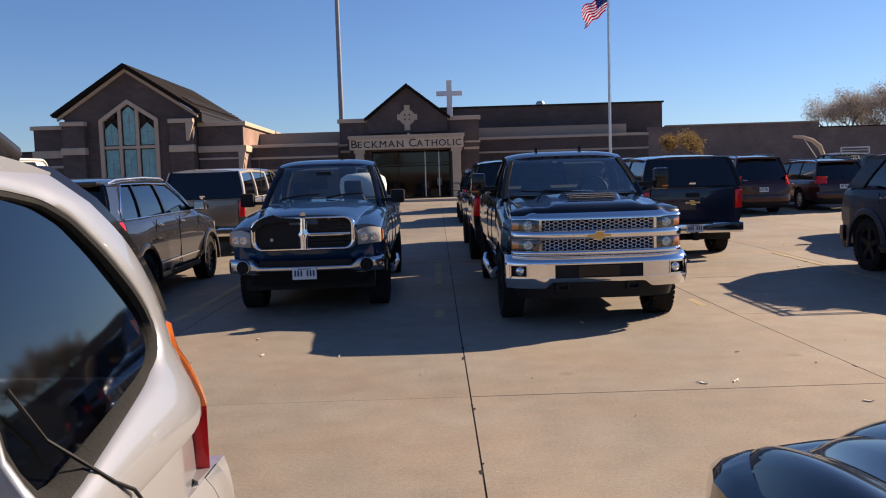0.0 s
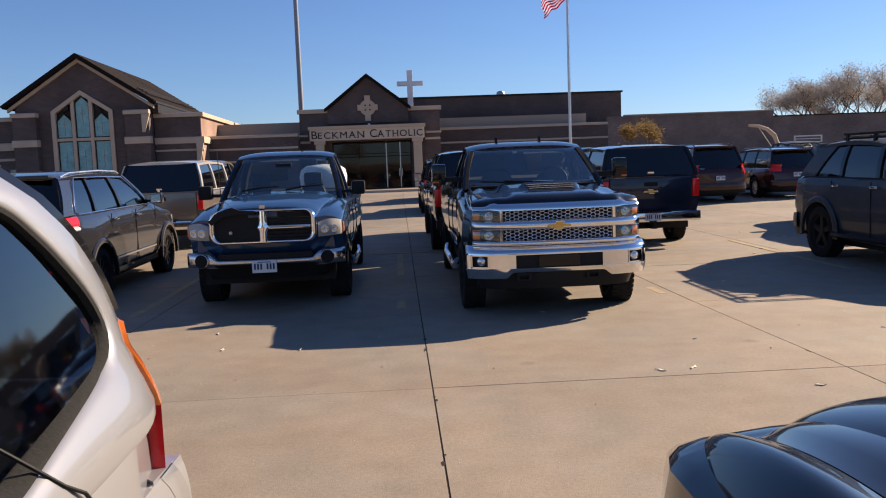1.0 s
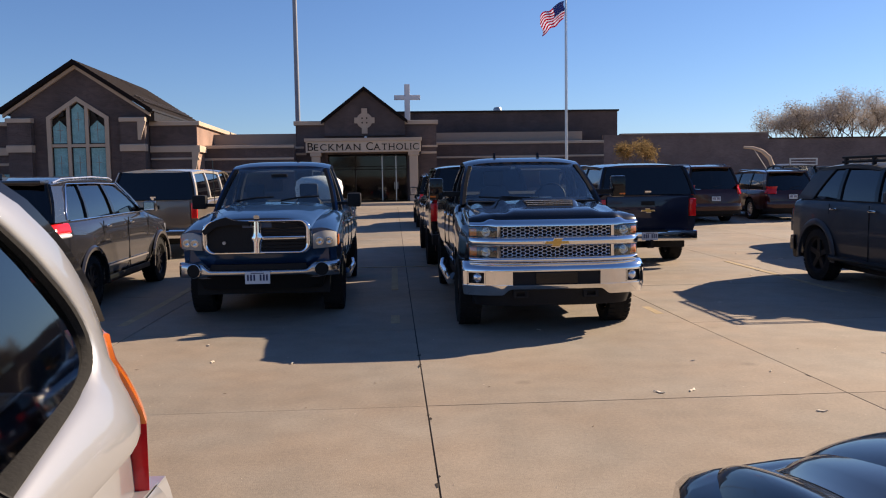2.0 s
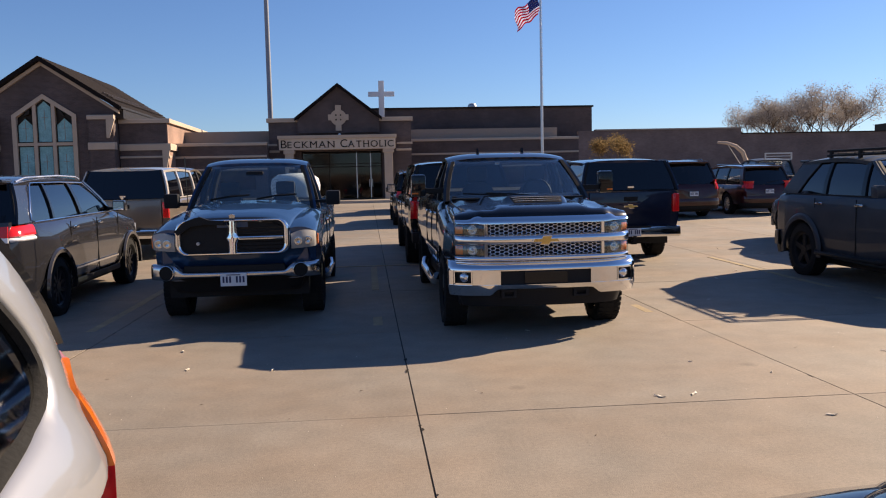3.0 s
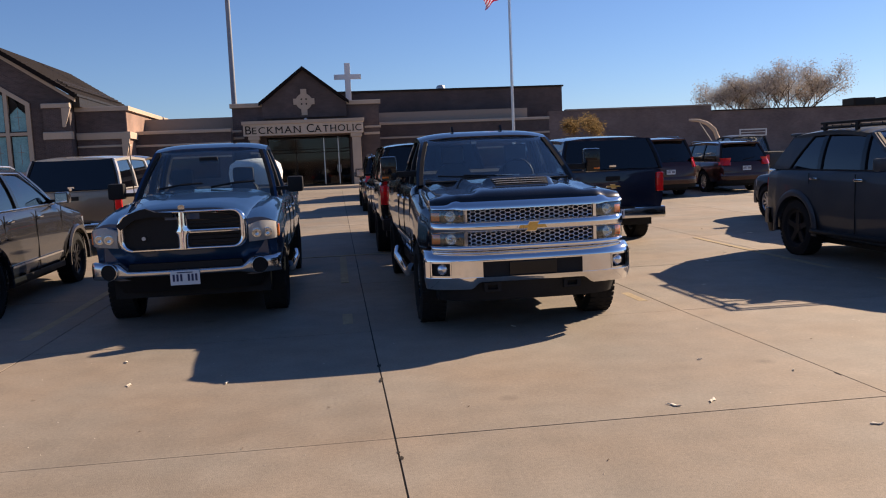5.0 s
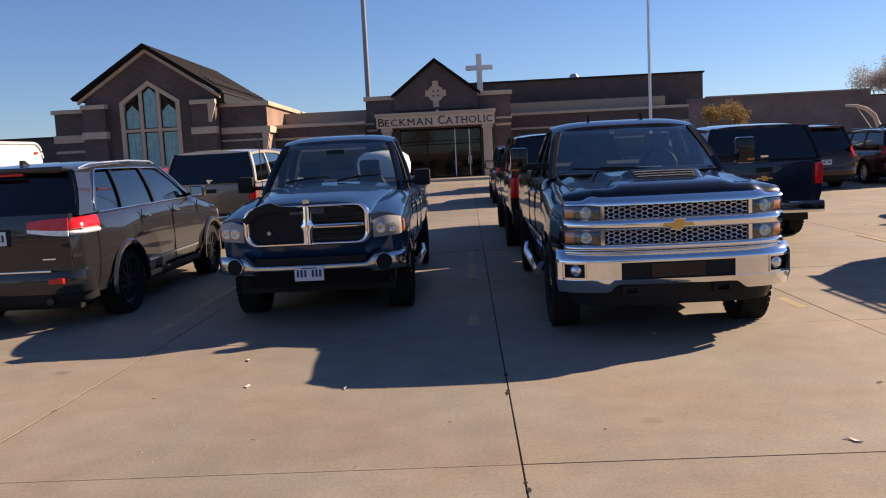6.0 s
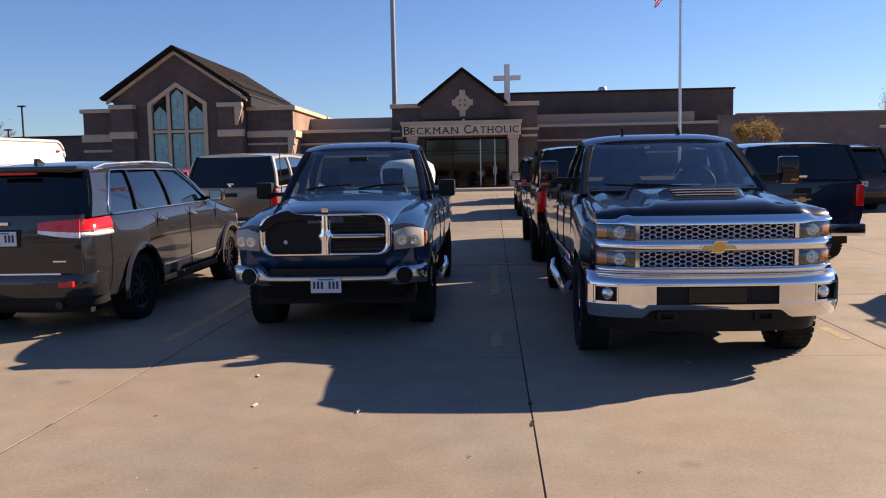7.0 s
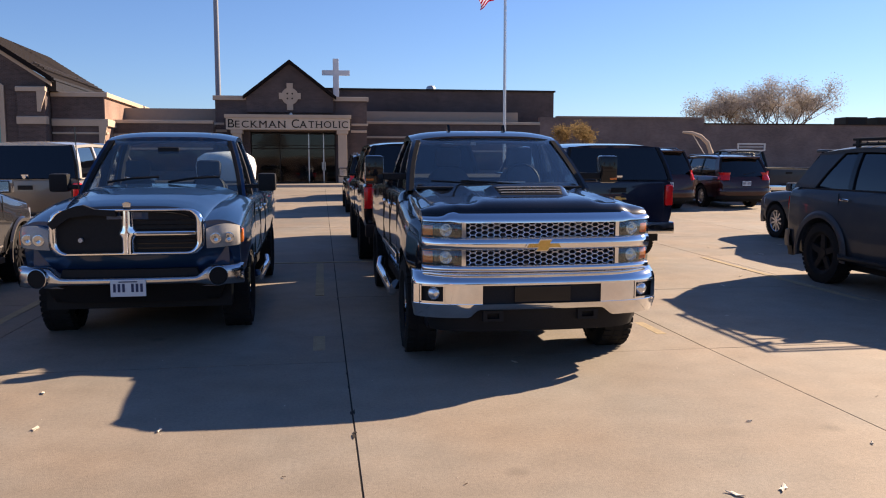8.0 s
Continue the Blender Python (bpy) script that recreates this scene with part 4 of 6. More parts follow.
    if topper:
        tp, tg = topper
        tb, tr_ = bt + .005, H - .02 + lift
        cabin(car, tb, tr_ - .04, hw - .05, hw - .19, (yb - .05, yb - .02), (-h + .1, -h + .34), [(yb - .08, yb - .07, .12), ((yb - h) / 2, (yb - h) / 2, .10), (-h + .16, -h + .40, .14)],
              tp, tg, GLASS_TINT, tg, bow=0.05, arch=0.03, trim=tp)
        part("cap_handle", box(-.06, .06, -h + .07, -h + .10, tb + .04, tb + .07), CHROME, car)
    else:
        for s in (-1, 1):
            # dark sheet over the solid bed stands in for its shaded open inside
            part("bed_liner", box(min(s * .002, s * (hw - .16)), max(s * .002, s * (hw - .16)), -h + .2, yb - .08, bt + .002, bt + .010), RUBBER, car)
            part("bed_rail", box(min(s * (hw - .15), s * (hw - .03)), max(s * (hw - .15), s * (hw - .03)), -h + .15, yb - .05, bt - .01, bt + .035, bevel=.012), paint_m, car)
    return car, dict(h=h, hw=hw, wf=wf, ws=ws, yb=yb, yc=yc, belt=belt, hood=hood)


def corner_lamp(car, s, h, hw, belt, lamp, lenses):
    """A tail lamp that wraps round the rear corner, in stacked lenses."""
    z0, z1, side, rear = lamp
    wid = [(-h + .02, hw - .14), (-h + .12, hw - .06), (-h + .5, hw)]
    plan = [(interp(y, wid), y) for y in np.linspace(-h + .02 + side, -h + .02, 7)] + [(hw - .14 - rear * f, -h + .005 - .02 * f) for f in (.3, .65, 1.0)]
    for material, a, b in lenses:
        la, lb = z0 + (z1 - z0) * a, z0 + (z1 - z0) * b
        rings = []
        for z, o in ((la, -.01), (la + .015, .006), ((la + lb) / 2, .012), (lb - .015, .006), (lb, -.012)):
            o -= .055 * max(0.0, (z - belt + .15) / .15)
            out = [(s * (x + o), y - o * .8, z) for x, y in plan]
            rings.append(out + [(s * (x - .06), y + .05, z) for x, y in reversed(plan)])
        part("tail_lamp", loft(bmesh.new(), rings), material, car, smooth=45)


def bmesh_lamp(s, h, hw, hood):
    """A headlamp lens that follows the front corner."""
    def fn(u, w):
        y = h - .03 - .40 * u ** 1.4
        return Vector((s * (interp(y, [(h - .45, hw - .02), (h - .12, hw - .12), (h - .02, hw - .24)]) + .004 - .14 * (1 - u)), y + .012, hood - .36 + (.11 + .05 * u) * w))
    return slab_patch(bmesh.new(), fn, (-s * .05, -.04, 0), 8, 4)


def suv(label, m, paint_m, L=4.8, W=1.94, H=1.75, wheelbase=2.9, r=0.38, belt=1.08, hood=1.05, rim=ALLOY, rim_style="ten", van=False, glass_s=None, glass_r=None, name="suv", category="SUV", rails=True, group="parked vehicles", lamp=(.95, 1.13, .30, .30), lens=None, inset=(.1, .26), posts=None, back=None, plate_z=None, trim=CHROME, spoiler=True):
    """An estate-shaped car. lamp: bottom, top, length on the side and on the rear of each tail lamp. inset: how far foot and head of the side panes stand in.
    posts, back: the posts between the side panes and the back window, where they differ from the usual."""
    car = thing(name, label, category, m, group)
    h, hw = L / 2, W / 2 - .02
    wf = h - .92
    ws = (wf - wheelbase, wf)
    yc = h - (1.05 if van else 1.45)
    top = [(-h + .02, belt - .16), (-h + .1, belt - .02), (-h + .4, belt), (yc, belt - .0), (yc + .2, belt - .03), (h - .35, hood - .10), (h - .08, hood - .2), (h - .02, hood - .30)]
    shell("body", top, [(-h + .02, hw - .14), (-h + .12, hw - .06), (-h + .5, hw), (yc, hw), (h - .45, hw - .02), (h - .12, hw - .12), (h - .02, hw - .24)],
          [(-h + .02, .50), (-h + .3, .36), (0, .30), (h - .4, .30), (h - .02, .38)], [(-h, 0.0), (yc, .02), (yc + .25, .07), (h - .2, .04), (h, .02)], paint_m, car, ws, r, flare=0.035)
    rf = H - .07
    cabin(car, belt - .01, rf, hw - inset[0], hw - inset[1], (yc, yc - .85), back or (-h + .16, -h + .52), posts or [(yc - .03, yc - .85, .08), (.1, .02, .09), (-.95, -.98, .09), (-h + .30, -h + .62, .26)],
          paint_m, GLASS_CLEAR, glass_s or GLASS_TINT, glass_r or GLASS_TINT, trim=trim, pillar_m=GLOSSBLACK)
    seats(car, (.55, -.45), belt)
    dash(car, yc, belt, hw - .2)
    underbody(car, hw - .25, -h + .3, h - .3, .34)
    add_wheels(car, ws, hw + .015, r, .24, rim_style, rim)
    handles(car, hw - .002, (.18, -.85), belt - .14, CHROME)
    door_seams(car, hw + .004, (yc - .05, .08, -1.0), .42, belt - .06)
    if spoiler:
        part("spoiler", box(-hw + .32, hw - .32, -h + .34, -h + .62, rf + .0, rf + .05, bevel=.02), paint_m, car, smooth=40)
    for s in (-1, 1):
        corner_lamp(car, s, h, hw, belt, lamp, lens or ((LENS_RED, 0, 1),))
        if name != "car":
            part("headlamp", bmesh_lamp(s, h, hw, hood), LENS_CLEAR, car, smooth=50)
        if rails:
            part("roof_rail", tube(bmesh.new(), [(s * (hw - .36), -h + .75, rf + .06), (s * (hw - .36), -h + .9, rf + .11), (s * (hw - .36), yc - 1.15, rf + .11), (s * (hw - .36), yc - 1.0, rf + .06)], .02, 8), GLOSSBLACK, car, smooth=50)
    part("rear_bumper", slab_patch(bmesh.new(), lambda u, v: Vector(((2 * u - 1) * (hw - .01), -h - .055 + .20 * abs(2 * u - 1) ** 5 - .02 * math.sin(math.pi * v), .44 + .24 * v)), (0, .12, 0), 22, 5), paint_m, car, smooth=60)
    part("rear_valance", slab_patch(bmesh.new(), lambda u, v: Vector(((2 * u - 1) * (hw - .03), -h - .03 + .20 * abs(2 * u - 1) ** 5 + .05 * (1 - v), .31 + .135 * v)), (0, .12, 0), 22, 3), BLACKPLASTIC, car, smooth=60)
    part("front_bumper", slab_patch(bmesh.new(), lambda u, v: Vector(((2 * u - 1) * (hw - .06), h + .02 - (.48 if name == 'car' else .26) * abs(2 * u - 1) ** 4 + .02 * math.sin(math.pi * v), .30 + .30 * v)), (0, -.12, 0), 22, 5), paint_m, car, smooth=60)
    part("grille", box(-.5, .5, h - .06, h + .0, .62, hood - .3, bevel=.02), GLOSSBLACK, car)
    plate(car, 0, -h - .02, plate_z or .84, -1)
    part("wiper", tube(bmesh.new(), [(-.05, -h + .13, belt + .05), (.4, -h + .20, belt + .12)], .012, 6), BLACKPLASTIC, car)
    mirrors(car, hw - .06, yc - .15, belt + .07, .2, .17, paint_m, .04)
    return car, dict(h=h, hw=hw, ws=ws, yc=yc, belt=belt, rf=rf)


BLUE = paint("blue_metallic_paint", (0.013, 0.042, 0.105), 0.4, rough=0.28, dust=0.04)
NAVY = paint("navy_black_paint", (0.004, 0.005, 0.009), 0.15, rough=0.24, dust=0.03)
NAVY2 = paint("dark_navy_paint", (0.008, 0.013, 0.035), 0.3, dust=0.1)
GREY = paint("granite_grey_paint", (0.021, 0.021, 0.025), 0.18, rough=0.22, dust=0.03)
TAN = paint("champagne_paint", (0.20, 0.165, 0.13), 0.5)
CREAM = paint("silver_white_cap_paint", (0.52, 0.49, 0.45), 0.2)
SILVER = paint("silver_paint", (0.300, 0.308, 0.330), 0.45, rough=0.36, dust=0.08)
MAROON = paint("dark_maroon_paint", (0.035, 0.006, 0.008), 0.3)
SLATE = paint("matte_slate_paint", (0.044, 0.050, 0.059), 0.2, rough=0.5, coat=0.3)
BLACK = paint("black_paint", (0.004, 0.004, 0.005), 0.1, dust=0.05)
RED = paint("red_paint", (0.40, 0.02, 0.03), 0.2)


def place(x, y, turn, tilt_sign=1):
    """Pose on the sloping ground; turn 0 heads away from the camera, 180 towards it."""
    s = slope_at(y)
    return Matrix.Translation((x, y, gz(y))) @ pose(0, 0, 0, s) @ pose(0, 0, 0, 0, 0, turn)


def bow_tie(parent, x, y, z, w, face, material, rim):
    pts = [(-.5, -.12), (-.16, -.12), (-.10, -.34), (.22, -.34), (.16, -.12), (.5, -.12), (.43, .12), (.16, .12), (.10, .34), (-.22, .34), (-.16, .12), (-.43, .12)]
    a = part("badge", prism(bmesh.new(), [(x + p[0] * w * 1.1, z + p[1] * w * .40 * 1.15) for p in pts], y, y + face * .012), rim, parent)
    part("badge_face", prism(bmesh.new(), [(x + p[0] * w, z + p[1] * w * .40) for p in pts], y + face * .012, y + face * .018), material, a)


# ---- heavy-duty pickup facing the aisle ----
chev, cd = pickup("black heavy-duty pickup with chrome grille and hood scoop, facing the aisle", place(1.535, 8.58 + 2.97, 180) @ Matrix.Diagonal((.968, .968, 1.035, 1)), NAVY, L=6.1, W=2.11, H=1.93, cab=(-.35, 1.42), wheelbase=3.9, r=.415, belt=1.38, hood=1.20, rim=CHROME, shoulder=1.31, crown=0.0, set_back=.22)
F, HW, HY = cd["h"] - .03, cd["hw"], cd["yc"]


behind = set(chev.children_recursive)


def ease(t):
    t = min(1.0, max(0.0, t))
    return t * t * (3 - 2 * t)


def nose_line(x):
    """Plan of the front: bowed, with corners swept back."""
    a = abs(x) / .98
    return F + .05 - .05 * a ** 2 - .13 * a ** 6


def across(name, x0, x1, z0, z1, proud, material, parent, bulge=.02, thick=.05, n=24, m=6, label=""):
    """A bar or panel that follows the front in plan and bulges between its edges."""
    return part(name, slab_patch(bmesh.new(), lambda u, v: Vector((x0 + (x1 - x0) * u, nose_line(x0 + (x1 - x0) * u) + proud + bulge * (1 - (2 * v - 1) ** 2), z0 + (z1 - z0) * v)), (0, -thick, 0), n, m), material, parent, label, smooth=60)


def hood_z(q, t):
    """Height of the hood: q across from -1 to 1, t from the cowl to the nose."""
    a = abs(q)
    mid = interp(t, [(0, 1.412), (.5, 1.378), (.8, 1.345), (.88, 1.330), (.93, 1.312), (.97, 1.282), (1, 1.236)])
    side = -.050 * ease((a - .46) / .14) - .020 * a ** 4 + .020 * math.exp(-((a - .80) / .08) ** 2) - .035 * ease((a - .93) / .07)
    fade = 1 - ease((t - .80) / .20)
    return mid + side * fade - .038 * ease((a - .70) / .12) * (1 - fade)


def hood_point(u, v):
    q = 2 * u - 1
    x = q * (.93 + .035 * v)
    y0 = HY + .05 + .13 * (1 - q * q)
    return Vector((x, y0 + (nose_line(x) - .015 - y0) * v, hood_z(q, v)))


part("hood", slab_patch(bmesh.new(), hood_point, (0, 0, -.08), 60, 40), NAVY, chev, smooth=60)
part("cowl", slab_patch(bmesh.new(), lambda u, v: Vector(((2 * u - 1) * .84, HY - .02 + .13 * (1 - (2 * u - 1) ** 2) + .12 * v, 1.385)), (0, 0, -.02), 14, 2), BLACKPLASTIC, chev)
# scoop: rises behind, its slatted mouth slopes down to the front
SC = F - .50


def on_hood(x, y):
    q = x / .92
    y0 = HY + .05 + .13 * (1 - q * q)
    return hood_z(q, (y - y0) / (nose_line(x) - .015 - y0))


def scoop_back(u, v):
    x, y = (2 * u - 1) * (.30 + .08 * v), SC - .46 + .46 * v
    return Vector((x, y, on_hood(x, y) - .006 + .078 * ease(v) * (1 - abs(2 * u - 1) ** 8)))


def scoop_face(u, v, proud=0.0):
    x, y = (2 * u - 1) * (.38 - .05 * v), SC + .25 * v
    return Vector((x, y, on_hood(x, y) - .004 + .076 * (1 - v) * (1 - abs(2 * u - 1) ** 10) + proud))


scoop = part("hood_scoop", slab_patch(bmesh.new(), scoop_back, (0, 0, -.03), 30, 10), NAVY, chev, smooth=60)
part("scoop_mouth", slab_patch(bmesh.new(), scoop_face, (0, 0, -.03), 30, 6), NAVY, scoop, smooth=50)
part("scoop_recess", slab_patch(bmesh.new(), lambda u, v: scoop_face(.10 + .80 * u, .16 + .66 * v, .003), (0, 0, -.004), 16, 4), BLACKPLASTIC, scoop)
for k in range(3):
    part("scoop_slat", slab_patch(bmesh.new(), lambda u, v: scoop_face(.12 + .76 * u, .22 + .20 * k + .09 * v, .004 + .008 * v), (0, 0, -.004), 16, 2), SATIN, scoop)
# front: dark backing, chrome bars, honeycomb, stacked lamps
across("front_panel", -.955, .955, .78, 1.19, -.06, GLOSSBLACK, chev, 0)
part("grille_top_bar", slab_patch(bmesh.new(), lambda u, v: Vector(((2 * u - 1) * .965, nose_line((2 * u - 1) * .965) + .035 - .055 * v ** 2.2, 1.162 + .012 * ease((abs(2 * u - 1) - .70) / .1) + (.074 - .04 * ease((abs(2 * u - 1) - .74) / .12)) * v)), (0, -.05, 0), 48, 8), CHROME, chev, smooth=60)
across("grille_middle_bar", -.968, .968, .955, 1.050, .015, CHROME, chev, .03)
across("grille_lower_bar", -.968, .968, .787, .838, .01, CHROME, chev, .02)
for s in (-1, 1):
    across("grille_stile", s * .628, s * .662, .835, 1.165, .012, CHROME, chev, 0, n=2)
    for z0, z1 in ((1.052, 1.160), (.842, .952)):
        lamp = across("headlamp", s * .664, s * .962, z0, z1, -.035, LAMP_BOWL, chev, 0, n=10)
        zc, rr = (z0 + z1) / 2, .049
        cx = s * .785
        part("projector", lathe(bmesh.new(), [(-.02, rr * .5), (.012, rr * .78), (.022, rr), (.0, rr * 1.12)], 24, 'y'), CHROME, lamp, smooth=45, m=pose(cx, nose_line(cx) - .02, zc))
        part("lens", lathe(bmesh.new(), [(.026, .001), (.020, rr * .4), (.0, rr * .74)], 20, 'y'), SATIN, lamp, smooth=45, m=pose(cx, nose_line(cx) - .018, zc))
        across("reflector", s * .674, s * .712, z0 + .02, z1 - .02, -.02, BLACKPLASTIC, lamp, .01, n=3)
        across("turn_signal", s * .885, s * .958, z0 + .012, z1 - .012, -.02, LENS_AMBER, lamp, .012, n=6)
        across("lens_cover", s * .662, s * .966, z0 - .003, z1 + .003, .008, GLASS_CLEAR, lamp, .012, thick=.004, n=12)
grille = across("grille", -.626, .626, .835, 1.165, -.035, BLACKPLASTIC, chev, 0)


def honeycomb(z0, z1, rows, cell):
    bm, hgt, step = bmesh.new(), (z1 - z0) / rows, cell * .76
    for i in range(int(1.244 / step) + 1):
        for j in range(-1, rows + 1):
            cx, cz = -.622 + step * (i + .5), z0 + hgt * (j + (.5 if i % 2 else 1.0))
            if not z0 - hgt * .3 < cz < z1 + hgt * .3:
                continue
            def cell_ring(k, e, y):
                pts = [(min(max(cx + px * cell * k, -.622), .622), min(max(cz + pz * hgt * e, z0), z1)) for px, pz in ((-.5, 0), (-.26, .5), (.26, .5), (.5, 0), (.26, -.5), (-.26, -.5))]
                return [bm.verts.new((px, nose_line(px) + y, pz)) for px, pz in pts]
            r0, r1, r2 = cell_ring(1.02, 1.02, .003), cell_ring(.87, .81, .0), cell_ring(.80, .70, -.028)
            for a, b in ((r0, r1), (r1, r2)):
                for k in range(6):
                    bm.faces.new((a[k], a[(k + 1) % 6], b[(k + 1) % 6], b[k]))
    return part("grille_mesh", bm, SATIN, grille)


honeycomb(1.052, 1.160, 3, .064)
honeycomb(.842, .952, 3, .064)
bow_tie(grille, 0, F + .095, .992, .285, 1, GOLD, CHROME)


def bumper_plan(q):
    a = abs(q)
    return F + .105 - .05 * a ** 2 - .16 * a ** 7


def bumper_top(u, v):
    q = 2 * u - 1
    return Vector((q * (1.045 - .012 * v), bumper_plan(q) - .105 * v ** 2.0 - .012 * (1 - v) ** 2, .688 + .098 * v))


def bumper_foot(u, v):
    q = 2 * u - 1
    a = abs(q)
    low = .498 - .058 * ease((a - .50) / .10)
    return Vector((q * (1.045 - .02 * (1 - v)), bumper_plan(q) - .012 * (1 - v) ** 2 - .02 * (1 - v), low + (.548 - low) * v))


bump = part("front_bumper", slab_patch(bmesh.new(), bumper_top, (0, -.12, 0), 48, 10), CHROME, chev, smooth=60)
part("bumper_lower", slab_patch(bmesh.new(), bumper_foot, (0, -.10, 0), 80, 8), CHROME, chev, smooth=60)
for s in (-1, 1):
    def cheek(q0, q1, z0, z1, nm, material, parent, proud=0.0, n=12):
        return part(nm, slab_patch(bmesh.new(), lambda u, v: Vector((s * 1.045 * (q0 + (q1 - q0) * u), bumper_plan(q0 + (q1 - q0) * u) - .012 + proud, z0 + (z1 - z0) * v)), (0, -.08, 0), n, 3), material, parent, smooth=60)
    cheek(.475, .765, .544, .692, "bumper_side", CHROME, bump)
    cheek(.955, 1.0, .544, .692, "bumper_side", CHROME, bump, n=6)
    cheek(.765, .955, .544, .560, "bumper_side", CHROME, bump)
    fog = cheek(.765, .955, .556, .692, "fog_bezel", BLACKPLASTIC, chev, -.035)
    fx = .845
    for q0, q1, z0, z1 in ((.768, .952, .556, .570), (.768, .952, .684, .698), (.768, .780, .565, .69), (.940, .952, .565, .69)):
        cheek(q0, q1, z0, z1, "fog_trim", CHROME, fog, .008, 6)
    part("fog_lens", lathe(bmesh.new(), [(.035, .001), (.03, .03), (.018, .046), (.0, .052)], 20, 'y'), SATIN, fog, smooth=50, m=pose(s * 1.045 * fx, bumper_plan(fx) - .045, .628, 0, 0, -s * 14))
    part("tow_hook", ring_prism(bmesh.new(), [(s * .40 - .085, .405), (s * .40 + .085, .405), (s * .40 + .085, .488), (s * .40 - .085, .488)], [(s * .40 - .05, .425), (s * .40 + .05, .425), (s * .40 + .05, .468), (s * .40 - .05, .468)], F - .08, F + .045), BLACKPLASTIC, chev)
part("bumper_slot", slab_patch(bmesh.new(), lambda u, v: Vector(((2 * u - 1) * .50, bumper_plan((2 * u - 1) * .478) - .035, .542 + .15 * v)), (0, -.05, 0), 14, 2), BLACKPLASTIC, chev, smooth=50)
part("plate_bracket", box(-.235, .235, F + .065, F + .088, .556, .680, bevel=.006), GLOSSBLACK, chev)
part("lower_valance", slab_patch(bmesh.new(), lambda u, v: Vector(((2 * u - 1) * (.88 + .06 * v), bumper_plan(2 * u - 1) - .07 - .05 * (1 - v), .315 + .20 * v)), (0, -.14, 0), 28, 3), BLACKPLASTIC, chev, smooth=50)
for ob in chev.children_recursive:
    if ob not in behind:
        ob.data.transform(Matrix.Translation((0, 0, .020)))
mirrors(chev, HW - .02, 1.15, 1.56, .19, .27, GLOSSBLACK, .13, LENS_AMBER)
HY = cd["yc"]
for s in (-1, 1):
    part("running_board", tube(bmesh.new(), [(s * (HW + .0), 1.35, .48), (s * (HW + .03), 1.2, .40), (s * (HW + .03), -.6, .40), (s * (HW + .0), -.75, .48)], .05, 12), CHROME, chev, smooth=60)
    part("wiper", tube(bmesh.new(), [(s * .15, HY + .17, 1.43), (s * .15 + .55, HY + .07, 1.46)], .010, 6), BLACKPLASTIC, chev)
    part("body_moulding", box(min(s * HW, s * (HW + .02)), max(s * HW, s * (HW + .02)), -.3, 1.4, .74, .79, bevel=.008), CHROME, chev)
for x in (-.28, .35):
    part("roof_antenna", prism(bmesh.new(), [(.28, 1.90), (.46, 1.90), (.34, 2.02), (.31, 2.02)], x - .014, x + .014, 'x'), GLOSSBLACK, chev)
part("dash_card", box(-.28, .0, HY - .10, HY - .02, 1.435, 1.445), WHITE, chev)
part("inspection_sticker", box(.1, .16, HY - .72, HY - .71, 1.80, 1.84), WHITE, chev)

# ---- blue pickup with the broken grille ----
ram, rd = pickup("weathered blue pickup with broken chrome grille, facing the aisle", place(-1.9, 10.0 + 2.9, 180), BLUE, L=5.8, W=2.0, H=2.01, cab=(-.45, 1.30), wheelbase=3.55, r=.39, belt=1.30, hood=1.20, rim=CHROME, glass_s=GLASS_CLEAR, crown=0.0, set_back=.10, tumble=.28)
F, HW, HY = rd["h"] - .03, rd["hw"], rd["yc"]
nose = part("nose_panel", slab_patch(bmesh.new(), lambda u, v: Vector(((2 * u - 1) * (HW - .03), F + .035 - .16 * abs(2 * u - 1) ** 3 - .085 * (1 - v) ** 1.5, .70 + .42 * v)), (0, -.08, 0), 24, 6), BLUE, ram, smooth=60)
# hood standing high in the middle, rolling down over the grille, dropping to the separate wings
def ram_hood(u, v):
    q = 2 * u - 1
    x = q * (.80 - .13 * ease(v))
    z = interp(v, [(0, 1.458), (.3, 1.435), (.6, 1.392), (.8, 1.352), (.9, 1.322), (.96, 1.295), (1, 1.262)])
    return Vector((x, HY + .06 + .11 * (1 - q * q) + (F + .06 - .07 * q * q - HY - .06 - .11 * (1 - q * q)) * v, z - (.085 + .035 * v) * abs(q) ** 5 - .018 * abs(q) ** 2))


part("hood", slab_patch(bmesh.new(), ram_hood, (0, 0, -.07), 40, 30), BLUE, ram, smooth=60)
part("bug_guard", slab_patch(bmesh.new(), lambda u, v: ram_hood(.08 + .84 * u, .945 + .075 * v) + Vector((0, .018, .006)), (0, 0, -.01), 30, 4), GLOSSBLACK, ram, "dark plastic guard along the hood lip", smooth=60)
def round_rect(hx, z0, z1, r, n=5):
    out = []
    for cx, cz, a0 in ((hx - r, z0 + r, -90), (hx - r, z1 - r, 0), (-hx + r, z1 - r, 90), (-hx + r, z0 + r, 180)):
        out += [(cx + r * math.cos(radians(a0 + 90 * k / n)), cz + r * math.sin(radians(a0 + 90 * k / n))) for k in range(n + 1)]
    return out
grille = part("grille", prism(bmesh.new(), round_rect(.62, .89, 1.27, .10), F + .03, F + .055), BLACKPLASTIC, ram)
